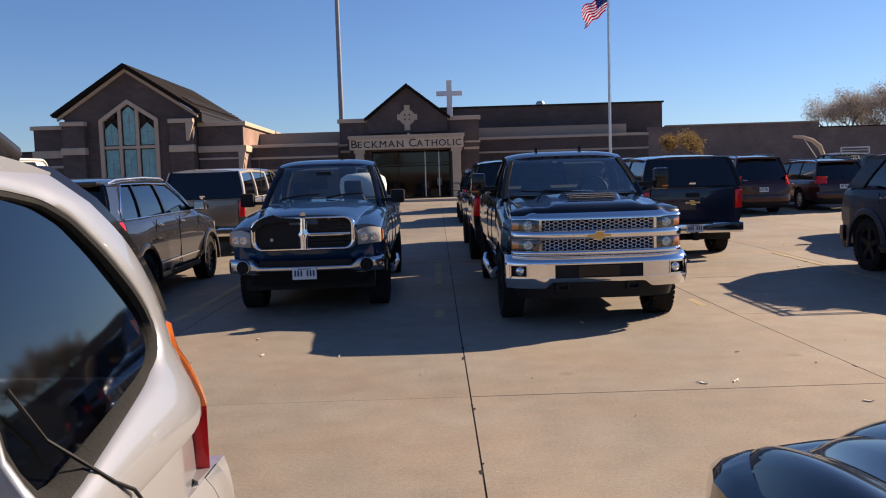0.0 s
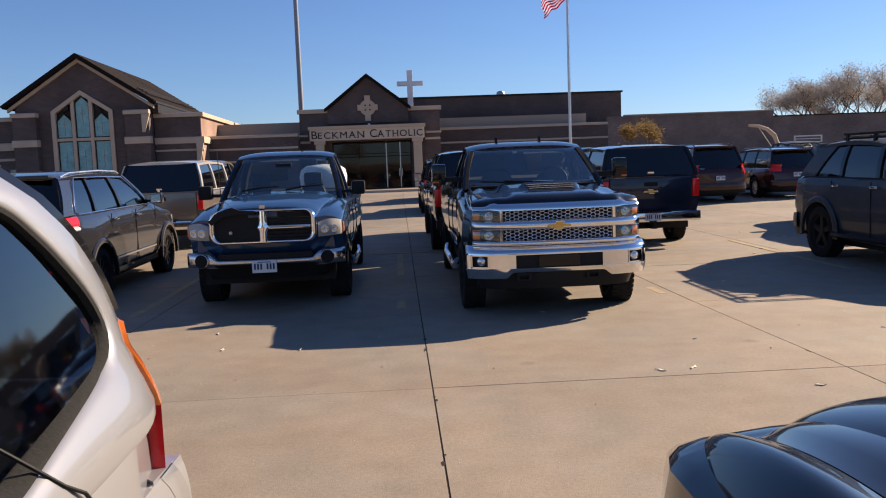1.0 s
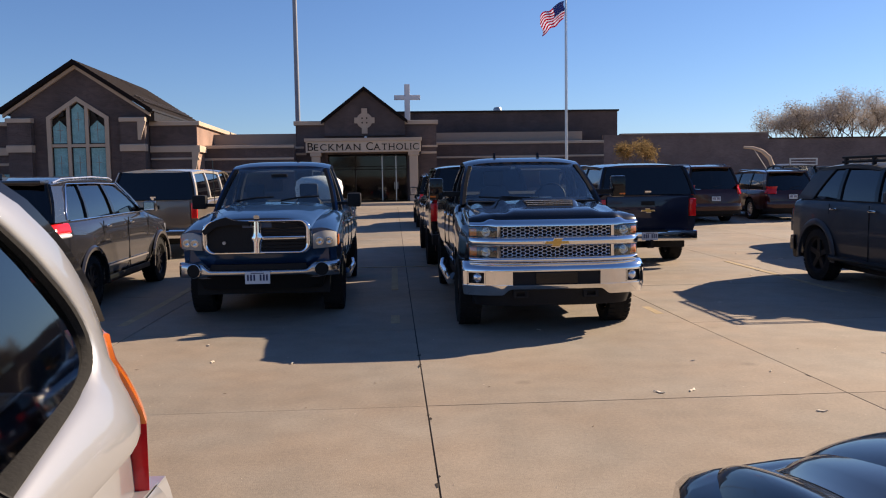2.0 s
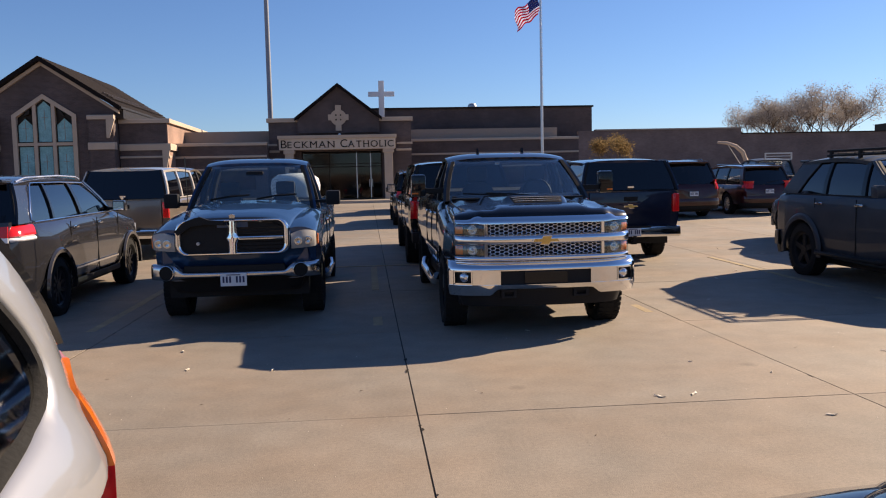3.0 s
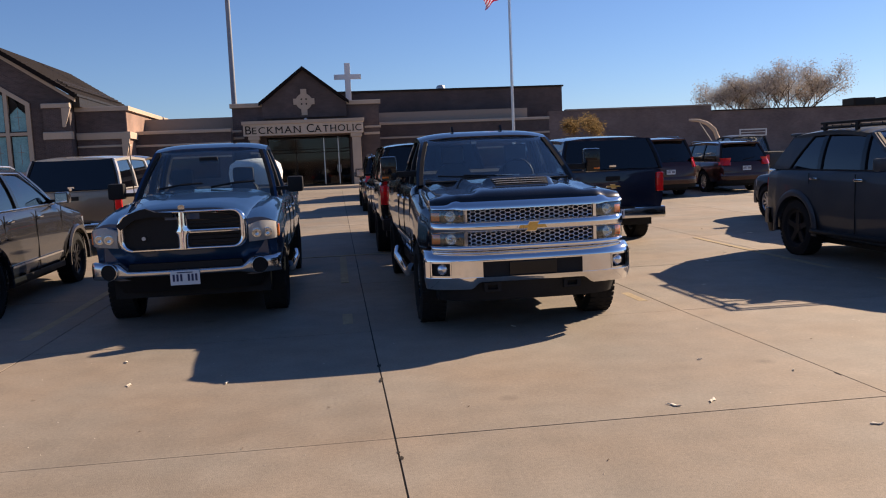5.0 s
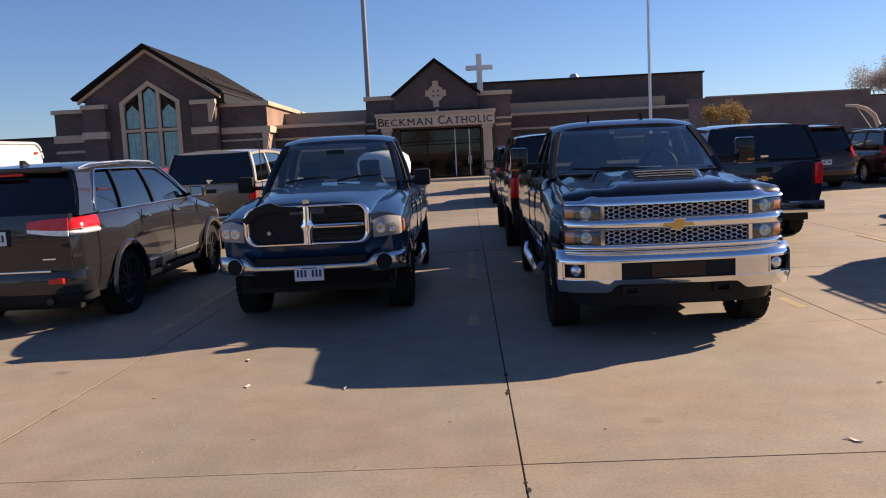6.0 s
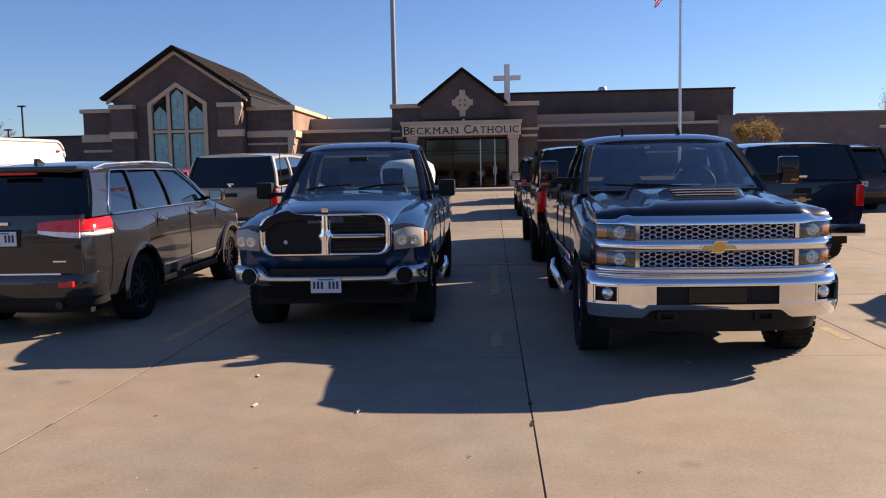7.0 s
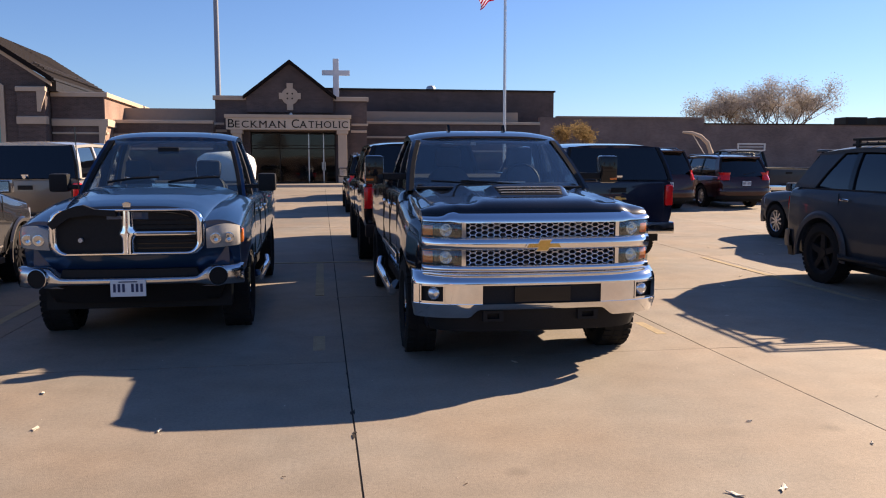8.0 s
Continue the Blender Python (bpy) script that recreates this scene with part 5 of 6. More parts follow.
def swept_ring(outer, inner, y, r, n=10):
    """A rounded frame between two outlines."""
    bm = bmesh.new()
    rings = []
    for (xo, zo), (xi, zi) in zip(outer + outer[:1], inner + inner[:1]):
        rings.append([((xo + xi) / 2 + (xo - xi) / 2 * math.cos(a), y + r * math.sin(a), (zo + zi) / 2 + (zo - zi) / 2 * math.cos(a)) for a in (2 * math.pi * k / n for k in range(n))])
    return loft(bm, rings, caps=False)
part("grille_frame", swept_ring(round_rect(.665, .865, 1.285, .13), round_rect(.590, .905, 1.262, .09), F + .065, .05), CHROME, ram, smooth=60)
for k in range(7):
    part("grille_slat", box(-.58, -.08, F + .055, F + .062, .925 + .042 * k, .935 + .042 * k), GLOSSBLACK, grille)
part("grille_post", slab_patch(bmesh.new(), lambda u, v: Vector(((2 * u - 1) * (.060 + .028 * math.exp(-((v - .47) / .08) ** 2)), F + .135 - .05 * (2 * u - 1) ** 2 - .02 * v, .885 + .385 * v)), (0, -.06, 0), 10, 16), CHROME, ram, "chrome centre post", smooth=60)
part("grille_crossbar", box(-.59, -.07, F + .06, F + .105, 1.046, 1.086, bevel=.012), CHROME, ram, "remaining half of the chrome crossbar")
part("broken_edge", prism(bmesh.new(), [(.08, 1.22), (.09, 1.275), (.26, 1.285), (.36, 1.325), (.42, 1.315), (.53, 1.275), (.66, 1.16), (.62, 1.11), (.48, 1.21), (.30, 1.235)], F + .07, F + .122), BLACKPLASTIC, ram, "torn black plastic edge")
part("broken_bracket", disc(bmesh.new(), (.40, F + .06, 1.01), .02, .03), GALV, ram)
bow = part("hood_emblem", prism(bmesh.new(), [(-.032, 1.300), (.032, 1.300), (.036, 1.335), (.012, 1.345), (-.012, 1.345), (-.036, 1.335)], F + .03, F + .07), CHROME, ram)
for s in (-1, 1):
    lamp = part("headlamp", slab_patch(bmesh.new(), lambda u, v: Vector((s * (.675 + .285 * u), F + .035 - .15 * u ** 2 + .025 * math.sin(math.pi * v), .918 + (.178 + .03 * u * (1 - u) * 4) * v + .015 * u)), (0, -.07, 0), 10, 6), LENS_HAZY, ram, "hazed headlamp", smooth=60)
    for k in (.30, .68):
        part("bulb_bowl", lathe(bmesh.new(), [(.0, .045), (.012, .05), (.016, .03), (.004, .001)], 16, 'y'), DULLCHROME, lamp, smooth=50, m=pose(s * (.675 + .285 * k), F + .060 - .15 * k ** 2, 1.012))
    part("turn_signal", box(min(s * .935, s * .985), max(s * .935, s * .985), F - .26, F - .13, .95, 1.08, bevel=.012), LENS_AMBER, lamp, smooth=40)
    wing = part("wing_crown", slab_patch(bmesh.new(), lambda u, v: Vector((s * (.66 + .31 * u), HY + .15 + (F - .02 - .10 * u - HY - .15) * v, 1.30 + .045 * math.sin(math.pi * (.25 + .6 * u)) - .07 * v - .10 * v ** 3 - .05 * u ** 3)), (0, 0, -.06), 10, 12), BLUE, ram, smooth=60)
# bumper with a dark slot and round holes
def ram_bumper(u, v):
    x = 2 * u - 1
    a = abs(x)
    top, low = .675 + .085 * ease((a - .58) / .13), .606 - .026 * ease((a - .55) / .2)
    return Vector((x * (HW + .005), F + .10 - .05 * a ** 2 - .13 * a ** 6 + .03 * (1 - (2 * v - 1) ** 4), low + (top - low) * v))


rb = part("front_bumper", slab_patch(bmesh.new(), ram_bumper, (0, -.10, 0), 60, 10), DULLCHROME, ram, smooth=60)
part("bumper_slot", slab_patch(bmesh.new(), lambda u, v: Vector(((2 * u - 1) * (.60 - .02 * v), F + .075 - .04 * abs(2 * u - 1) ** 3, .665 + .075 * v)), (0, -.08, 0), 12, 3), BLACKPLASTIC, ram, smooth=50)
for s in (-1, 1):
    part("bumper_hole", lathe(bmesh.new(), [(-.06, .001), (-.05, .060), (.0, .076), (.012, .080), (.014, .084), (-.04, .088)], 28, 'y'), BLACKPLASTIC, rb, smooth=45, m=pose(s * .775, F + .088, .672, 0, 0, -13 * s))
    # black disc on the chrome stands in for the shade inside the hole
    part("hole_fill", lathe(bmesh.new(), [(.010, .001), (.010, .076)], 24, 'y'), RUBBER, rb, m=pose(s * .775, F + .090, .672, 0, 0, -13 * s))
    part("hole_rim", lathe(bmesh.new(), [(.004, .078), (.018, .083), (.016, .089), (-.02, .093)], 28, 'y'), DULLCHROME, rb, smooth=45, m=pose(s * .775, F + .088, .672, 0, 0, -13 * s))
plate(ram, .0, F + .135, .582, 1)
part("lower_valance", slab_patch(bmesh.new(), lambda u, v: Vector(((2 * u - 1) * (HW - .16 - .08 * (1 - v)), F - .02 - .10 * abs(2 * u - 1) ** 4 - .16 * (1 - v), .40 + .21 * v)), (0, -.14, 0), 20, 4), BLACKPLASTIC, ram, smooth=50)
part("antenna", tube(bmesh.new(), [(.82, HY + .12, 1.22), (.84, HY + .10, 2.05)], .006, 6), GLOSSBLACK, ram)
mirrors(ram, HW - .02, HY - .20, 1.46, .20, .20, BLACKPLASTIC, .05)
for x0, x1 in ((-.1, -.62), (.52, .02)):
    part("wiper", tube(bmesh.new(), [(x0, HY + .17, 1.475), ((x0 + x1) / 2, HY + .10, 1.515), (x1, HY + .02, 1.525)], .014, 6), BLACKPLASTIC, ram)
part("rear_view_mirror", box(-.12, .12, HY - .50, HY - .46, 1.78, 1.85, bevel=.02), BLACKPLASTIC, ram)
for s in (-1, 1):
    part("running_board", tube(bmesh.new(), [(s * HW, 1.2, .44), (s * (HW + .02), 1.1, .37), (s * (HW + .02), -.2, .37), (s * HW, -.3, .44)], .045, 10), CHROME, ram, smooth=60)
# white drum carried in its bed
drum = thing("white_tank", "rounded white plastic tank standing in a truck bed", "tank", place(-1.55, 14.6, 0))
part("shell", lathe(bmesh.new(), [(1.37, .02), (1.37, .36), (1.40, .41), (1.60, .43), (1.72, .40), (1.79, .30), (1.82, .05)], 24, 'z', True), WHITE, drum, smooth=50)
part("cap", lathe(bmesh.new(), [(1.82, .10), (1.88, .10), (1.88, .01)], 14, 'z'), BLACKPLASTIC, drum)

# ---- dark grey estate seen from behind ----
jeep, jd = suv("dark grey sport utility vehicle with red tail lamps", place(-5.33, 10.2 + 2.6, 0), GREY, L=5.2, W=1.95, H=1.83, wheelbase=3.2, rails=False, posts=[(1.10, .30, .08), (-.28, -.36, .10), (-1.33, -1.27, .06), (-2.25, -1.93, .42)], back=(-2.47, -2.14), belt=1.28, hood=1.20, r=.385, lamp=(1.06, 1.255, .42, .47), lens=((LENS_CLEAR, 0, .30), (LENS_RED, .31, 1)), rim=DARKRIM, plate_z=1.065, glass_s=GLASS_TINT)
h, HW = jd["h"], jd["hw"]
part("tailgate", slab_patch(bmesh.new(), lambda u, v: Vector(((2 * u - 1) * (HW - .15), -h - .03 - .03 * (1 - (2 * u - 1) ** 2) + .03 * abs(2 * u - 1) ** 8 + .10 * max(0, v - .55) ** 1.5, .70 + .60 * v)), (0, .08, 0), 14, 8), GREY, jeep, smooth=60)
for s in (-1, 1):
    for material, f0, f1 in ((LENS_CLEAR, 0, .30), (LENS_RED, .31, 1)):
        def gate_lens(u, v):
            x = HW - .155 - .42 * u
            q = (x / (HW - .15))
            lo, hi = 1.06 + .055 * u ** 1.5, 1.255 - .030 * u ** 2
            z = lo + (hi - lo) * (f0 + (f1 - f0) * v)
            return Vector((s * x, -h - .046 - .03 * (1 - q * q) + .03 * abs(q) ** 8 + .10 * max(0, (z - .70) / .60 - .55) ** 1.5, z))
        part("gate_lamp", slab_patch(bmesh.new(), gate_lens, (0, .02, 0), 12, 4), material, jeep, "red and clear inner lens", smooth=50)
part("plate_recess", box(-.20, .20, -h - .060, -h - .0, .97, 1.16, bevel=.01), BLACKPLASTIC, jeep)
plate(jeep, 0, -h - .062, 1.065, -1)
part("badge", box(-.075, .075, -h - .072, -h - .05, 1.205, 1.24, bevel=.006), CHROME, jeep)
part("badge", box(.52, .66, -h - .062, -h - .03, .815, .83), CHROME, jeep)
part("chrome_strip", box(-HW + .18, HW - .35, -h - .085, -h - .03, .685, .705, bevel=.006), CHROME, jeep)
part("lower_bumper", slab_patch(bmesh.new(), lambda u, v: Vector(((2 * u - 1) * (HW - .02), -h - .065 + .20 * abs(2 * u - 1) ** 5 + .05 * (1 - v), .34 + .19 * v)), (0, .12, 0), 20, 4), BLACKPLASTIC, jeep, smooth=60)
for s in (-1, 1):
    part("bumper_reflector", box(min(s * .56, s * .72), max(s * .56, s * .72), -h - .075, -h - .02, .55, .61, bevel=.01), LENS_RED, jeep)
    part("tail_pipe", tube(bmesh.new(), [(s * .55, -h + .2, .36), (s * .55, -h - .06, .36)], .04, 14), DARKRIM, jeep, smooth=50)
    for y in jd["ws"]:
        bm = bmesh.new()
        loft(bm, [[(s * (HW + o), y + rr * math.cos(a), .385 + rr * math.sin(a)) for o, rr in ((.052, .455), (.058, .50), (.03, .525), (.0, .46))] for a in (radians(-8 + 196 * k / 22) for k in range(23))])
        part("arch_trim", bm, GREY, jeep, smooth=50)
    part("sill_trim", box(min(s * (HW - .01), s * (HW + .03)), max(s * (HW - .01), s * (HW + .03)), -.95, 1.0, .34, .42, bevel=.015), BLACKPLASTIC, jeep)
    # bright strip stands in for a reflection along the doors
    part("door_strip", box(min(s * HW, s * (HW + .012)), max(s * HW, s * (HW + .012)), -.9, 1.0, .55, .575), CHROME, jeep)
for s in (-1, 1):
    def sill(y):
        return (s * (HW - .082), y, 1.272)
    def crest(y):
        return (s * (HW - .232), y, 1.755)
    part("window_trim", tube(bmesh.new(), [sill(1.06), sill(-.5), sill(-2.0), (s * (HW - .088), -2.07, 1.30), (s * (HW - .11), -2.05, 1.40), (s * (HW - .20), -1.80, 1.70), crest(-1.70), crest(-.7), (s * (HW - .238), .2, 1.735), sill(1.06)], .011, 6), CHROME, jeep, "bright window surround", smooth=60)
    part("roof_rail", tube(bmesh.new(), [(s * (HW - .29), -1.98, 1.775), (s * (HW - .29), -1.70, 1.825), (s * (HW - .29), -.6, 1.845), (s * (HW - .29), .1, 1.825), (s * (HW - .29), .25, 1.79)], .014, 8), SATIN, jeep, smooth=50)
    part("rear_wing_trim", slab_patch(bmesh.new(), lambda u, v: Vector((s * (HW - .30 + .055 * v), -2.50 + .36 * u, 1.27 + .46 * u - .004 * v)), (-s * .04, .02, 0), 6, 2), GLOSSBLACK, jeep, smooth=50)
part("shark_fin", prism(bmesh.new(), [(-1.95, 1.83), (-1.76, 1.83), (-1.90, 1.895), (-1.94, 1.895)], -.02, .02, 'x'), GREY, jeep)
part("brake_light", box(-.2, .2, -h + .30, -h + .34, 1.72, 1.745), LENS_RED, jeep)

# ---- off-road vehicle on the far stall ----
slate, sd = suv("dusty dark slate off-road vehicle with black wheels and roof rack", place(7.62, 11.35, 180), SLATE, L=4.75, W=1.93, H=1.88, wheelbase=2.79, r=.42, belt=1.32, hood=1.25, rim=BLACKPLASTIC, rim_style="five", lamp=(.95, 1.18, .04, .2), glass_s=GLASS_TINT, rails=False, trim=BLACKPLASTIC, posts=[(.895, .075, .08), (.1, .02, .09), (-.90, -.93, .09), (-1.93, -1.50, .50)], back=(-2.2, -1.82))
h, HW = sd["h"], sd["hw"]
rack = part("roof_rack", tube(bmesh.new(), [(-.60, .62, 1.915), (-.60, .66, 1.97), (.60, .66, 1.97), (.60, .62, 1.915)], .02, 8), BLACKPLASTIC, slate)
for k in range(9):
    part("rack_bar", tube(bmesh.new(), [(-.62, -1.15 + .22 * k, 1.935), (.62, -1.15 + .22 * k, 1.935)], .018, 8), BLACKPLASTIC, rack)
for s in (-1, 1):
    part("rack_rail", tube(bmesh.new(), [(s * .62, -1.2, 1.985), (s * .62, .66, 1.985)], .02, 8), BLACKPLASTIC, rack)
    part("rack_rail", tube(bmesh.new(), [(s * .62, -1.2, 1.915), (s * .62, .66, 1.915)], .02, 8), BLACKPLASTIC, rack)
    for y in (-1.1, -.35, .4):
        part("rack_foot", box(s * .62 - .02, s * .62 + .02, y - .03, y + .03, 1.84, 1.985), BLACKPLASTIC, rack)
    for y in sd["ws"]:
        bm = bmesh.new()
        loft(bm, [[(s * (HW + o), y + rr * math.cos(a), .42 + rr * math.sin(a)) for o, rr in ((.05, .49), (.06, .55), (.03, .59), (.0, .50))] for a in (radians(-8 + 196 * k / 22) for k in range(23))])
        part("arch_trim", bm, SLATE, slate, smooth=50)
    part("rock_slider", tube(bmesh.new(), [(s * HW, .9, .45), (s * (HW + .08), .8, .42), (s * (HW + .08), -.8, .42), (s * HW, -.9, .45)], .035, 10), BLACKPLASTIC, slate, smooth=60)

# ---- second row and beyond ----
tan, _ = pickup("champagne pickup with pale topper over its bed", place(-5.5, 18.0 + 2.8, 0), TAN, L=5.6, topper=(CREAM, GLASS_TINT), H=2.0, belt=1.27)
part("badge", disc(bmesh.new(), (0, -2.77, 1.36), .03, .02), CHROME, tan)
mid, _ = pickup("black pickup with dark topper over its bed", place(1.42, 15.1 + 2.9, 0), NAVY, L=5.8, topper=(NAVY, GLASS_TINT), H=1.97, belt=1.28, bumper_m=BLACKPLASTIC)
mirrors(mid, .96, 1.9, 1.4, .2, .2, BLACKPLASTIC, .08)
navy, nd = pickup("dark navy pickup with matching topper and chrome bumper", place(4.62, 15.0 + 2.95, 0), NAVY2, topper=(NAVY2, GLASS_TINT), H=1.95, belt=1.30)
bow_tie(navy, 0, -2.95 + .068, 1.06, .26, -1, GOLD, CHROME)
suv("maroon sport utility vehicle with bright tail lamps", place(10.65, 26.6 + 2.6, 0), MAROON, L=5.2, W=2.0, H=1.95, r=.4, belt=1.18, hood=1.1, lamp=(.98, 1.30, .16, .04))
suv("dark red minivan with roof rails", place(13.75, 27.5 + 2.5, 0), MAROON, L=5.1, W=1.98, H=1.75, van=True, name="minivan", category="minivan", lamp=(.95, 1.2, .2, .2))
suv("dark grey crossover with bright alloy wheels", place(10.42, 17.2, 0), SLATE, L=4.6, W=1.86, H=1.66, wheelbase=2.7, r=.36, belt=1.05, hood=1.05, lamp=(.9, 1.05, .25, .25), name="crossover", category="crossover")
far, _ = pickup("dark slate pickup with a white rack behind its cab", place(17.0, 33.0, 0), SLATE, L=5.6, H=2.0)
rk = part("cab_rack", ring_prism(bmesh.new(), [(-.6, 1.95), (.6, 1.95), (.6, 2.25), (-.6, 2.25)], [(-.55, 1.99), (.55, 1.99), (.55, 2.20), (-.55, 2.20)], .0, .06), ALU, far)
part("rack_bar", box(-.57, .57, .0, .05, 2.09, 2.12), ALU, rk)
suv("black sport utility vehicle parked nose to the school", place(1.5, 29.0, 0), BLACK, L=4.8, H=1.78, lamp=(.95, 1.15, .2, .2))
# added, hidden behind the black one: casts a second shadow band on the aisle
suv("maroon sport utility vehicle added behind the black one to cast a shadow", place(1.75, 37.0, 0), MAROON, L=4.9, H=1.8)
suv("bright red car with a low roof", place(-11.3, 31.0, 0), RED, L=4.5, W=1.8, H=1.62, r=.33, belt=1.0, hood=.95, name="car", category="car", rails=False)

trailer = thing("cargo_trailer", "white enclosed cargo trailer with rounded roof edges", "trailer", place(-10.02, 15.5, 0))
def rounded_end(y, z, r, side):
    return [(y + side * r * math.cos(q), z + r * math.sin(q)) for q in (radians(90 * k / 6) for k in range(7))]


sect = [(-2.6, .55), (2.6, .55)] + rounded_end(2.3, 2.03, .30, 1) + rounded_end(-2.48, 2.21, .12, -1)[::-1]
part("box_body", prism(bmesh.new(), sect, -1.1, 1.1, 'x'), TRAILER_WHITE, trailer, smooth=40)
part("roof_edge", tube(bmesh.new(), [(1.1, y, z - .015) for y, z in sect[2:]], .03, 8), TRAILER_WHITE, trailer, smooth=60)
part("marker_lamp", box(1.10, 1.125, 2.30, 2.40, 2.10, 2.14), LENS_RED, trailer)
for z in (.95, 1.35, 1.75):
    part("panel_seam", box(1.098, 1.106, -2.55, 2.55, z, z + .008), ALU, trailer)
part("edge_trim", box(-1.11, 1.11, -2.61, 2.61, .52, .60), ALU, trailer)
add_wheels(trailer, (-.2, -1.0), 1.12, .33, .2, "steel", GALV)

# ---- beside the camera ----
SY2 = 2.36 - 2.35
silver, vd = suv("silver sport utility vehicle with orange and red tail lamps", place(-1.832, SY2 + .035, 180), SILVER, L=4.7, W=1.90, H=1.76, wheelbase=2.7, belt=1.08, hood=1.05,
                 lamp=(.60, .70, .11, .10), lens=((LENS_RED, 0, 1),), inset=(.13, .25), spoiler=False, back=(-2.35 + .20, -2.35 + .64),
                 posts=[(.87, .05, .08), (.1, .02, .09), (-.50, -.52, .09), (SY2 - 1.22, SY2 - 1.20, .10)])
h, HW = vd["h"], vd["hw"]
# rear quarter: a curved panel round the pointed side window
QC = (1.60, 1.37)
q_out = [(1.14, 1.69), (1.50, 1.705), (1.70, 1.69), (1.84, 1.61), (1.99, 1.50), (2.11, 1.37), (2.19, 1.26), (2.24, 1.15), (2.25, 1.0), (2.0, .96), (1.6, .95), (1.14, .95), (1.14, 1.30)]
q_in = [(1.16, 1.63), (1.45, 1.635), (1.60, 1.61), (1.71, 1.565), (1.82, 1.48), (1.93, 1.37), (2.00, 1.28), (2.015, 1.235), (1.98, 1.18), (1.85, 1.142), (1.60, 1.100), (1.33, 1.055), (1.165, 1.025), (1.155, 1.30)]


def round_trip(poly, n):
    """Even samples by angle round the middle of a closed outline."""
    out = []
    for k in range(n):
        a = 2 * math.pi * k / n
        d = (math.cos(a), math.sin(a))
        best = None
        for (x1, z1), (x2, z2) in zip(poly, poly[1:] + poly[:1]):
            ex, ez, wx, wz = x2 - x1, z2 - z1, x1 - QC[0], z1 - QC[1]
            den = d[0] * ez - d[1] * ex
            if abs(den) > 1e-9:
                t, q = (wx * ez - wz * ex) / den, (wx * d[1] - wz * d[0]) / den
                if t > 0 and -1e-6 <= q <= 1 + 1e-6:
                    best = t if best is None else max(best, t)
        out.append((QC[0] + d[0] * best, QC[1] + d[1] * best))
    for _ in range(2):
        out = [tuple((out[k - 1][c] + 2 * out[k][c] + out[(k + 1) % n][c]) / 4 for c in (0, 1)) for k in range(n)]
    return out


def quarter_x(y, z):
    return HW + .014 - .080 * min(1, max(0, (z - .97) / .18)) ** 1.4 - .30 * max(0, z - 1.12) ** 1.25 - .55 * max(0, y - 1.90) ** 2 - .25 * max(0, z - 1.60)


def glass_x(y, z):
    """The side glass: nearly flat, leaning in towards the roof."""
    return HW - .074 - .28 * (z - 1.12) - .04 * (y - 1.6) ** 2


NQ = 72
ro, ri = round_trip(q_out, NQ), round_trip(q_in, NQ)
for s in (-1, 1):
    def spot(y, z, o=0.0):
        return Vector((s * (quarter_x(y, z) + o), SY2 - y, z))
    rings = []
    for f, o in ((0, -.05), (0, -.004), (.12, .0), (.5, .004), (.85, .002), (.96, -.004), (1.0, -.016), (1.0, -.05)):
        rings.append([spot(a[0] * (1 - f) + b[0] * f, a[1] * (1 - f) + b[1] * f, o) for a, b in zip(ro, ri)])
    qp = part("quarter_panel", loft(bmesh.new(), rings, caps=False), SILVER, silver, smooth=60)
    seal = [[spot(QC[0] + (a[0] - QC[0]) * f, QC[1] + (a[1] - QC[1]) * f, o) for a in ri] for f, o in ((1.012, -.010), (1.0, -.004), (.955, -.008))]
    seal.append([Vector((s * (glass_x(QC[0] + (a[0] - QC[0]) * .93, QC[1] + (a[1] - QC[1]) * .93) - .002), SY2 - QC[0] - (a[0] - QC[0]) * .93, QC[1] + (a[1] - QC[1]) * .93)) for a in ri])
    part("window_seal", loft(bmesh.new(), seal, caps=False), RUBBER, qp, smooth=50)
    gl = [[Vector((s * glass_x(QC[0] + (a[0] - QC[0]) * f, QC[1] + (a[1] - QC[1]) * f), SY2 - QC[0] - (a[0] - QC[0]) * f, QC[1] + (a[1] - QC[1]) * f)) for a in ri] for f in (.985, .6, .3, .0005)]
    part("quarter_window", loft(bmesh.new(), gl, caps=False), GLASS_TINT, qp, smooth=50)
    edge = [(1.72, 1.685), (1.86, 1.605), (2.0, 1.49), (2.12, 1.365), (2.20, 1.255)]
    part("glass_edge", slab_patch(bmesh.new(), lambda u, v: Vector((s * (quarter_x(interp(u, [(k / 4, p[0]) for k, p in enumerate(edge)]), interp(u, [(k / 4, p[1]) for k, p in enumerate(edge)])) + .002 - .008 * v),
                                                          SY2 - interp(u, [(k / 4, p[0]) for k, p in enumerate(edge)]) + .10 * v * (1 - .85 * u ** 3) - .02, interp(u, [(k / 4, p[1]) for k, p in enumerate(edge)]) + .005)), (-s * .02, 0, 0), 16, 3), GLOSSBLACK, qp, smooth=50)
    part("door_seam", tube(bmesh.new(), [spot(1.22, 1.27, .0), spot(1.30, 1.15, .0), spot(1.36, 1.08, .003), spot(1.42, 1.02, .006), spot(1.48, .98, .010), spot(1.53, .92, .016), spot(1.56, .80, .018)], .0045, 6), BLACKPLASTIC, qp)
    part("roof_rail", tube(bmesh.new(), [(s * (HW - .33), SY2 - 1.75, 1.72), (s * (HW - .33), SY2 - 1.55, 1.80), (s * (HW - .33), SY2 - .2, 1.82)], .026, 8), DARKRIM, silver, smooth=50)
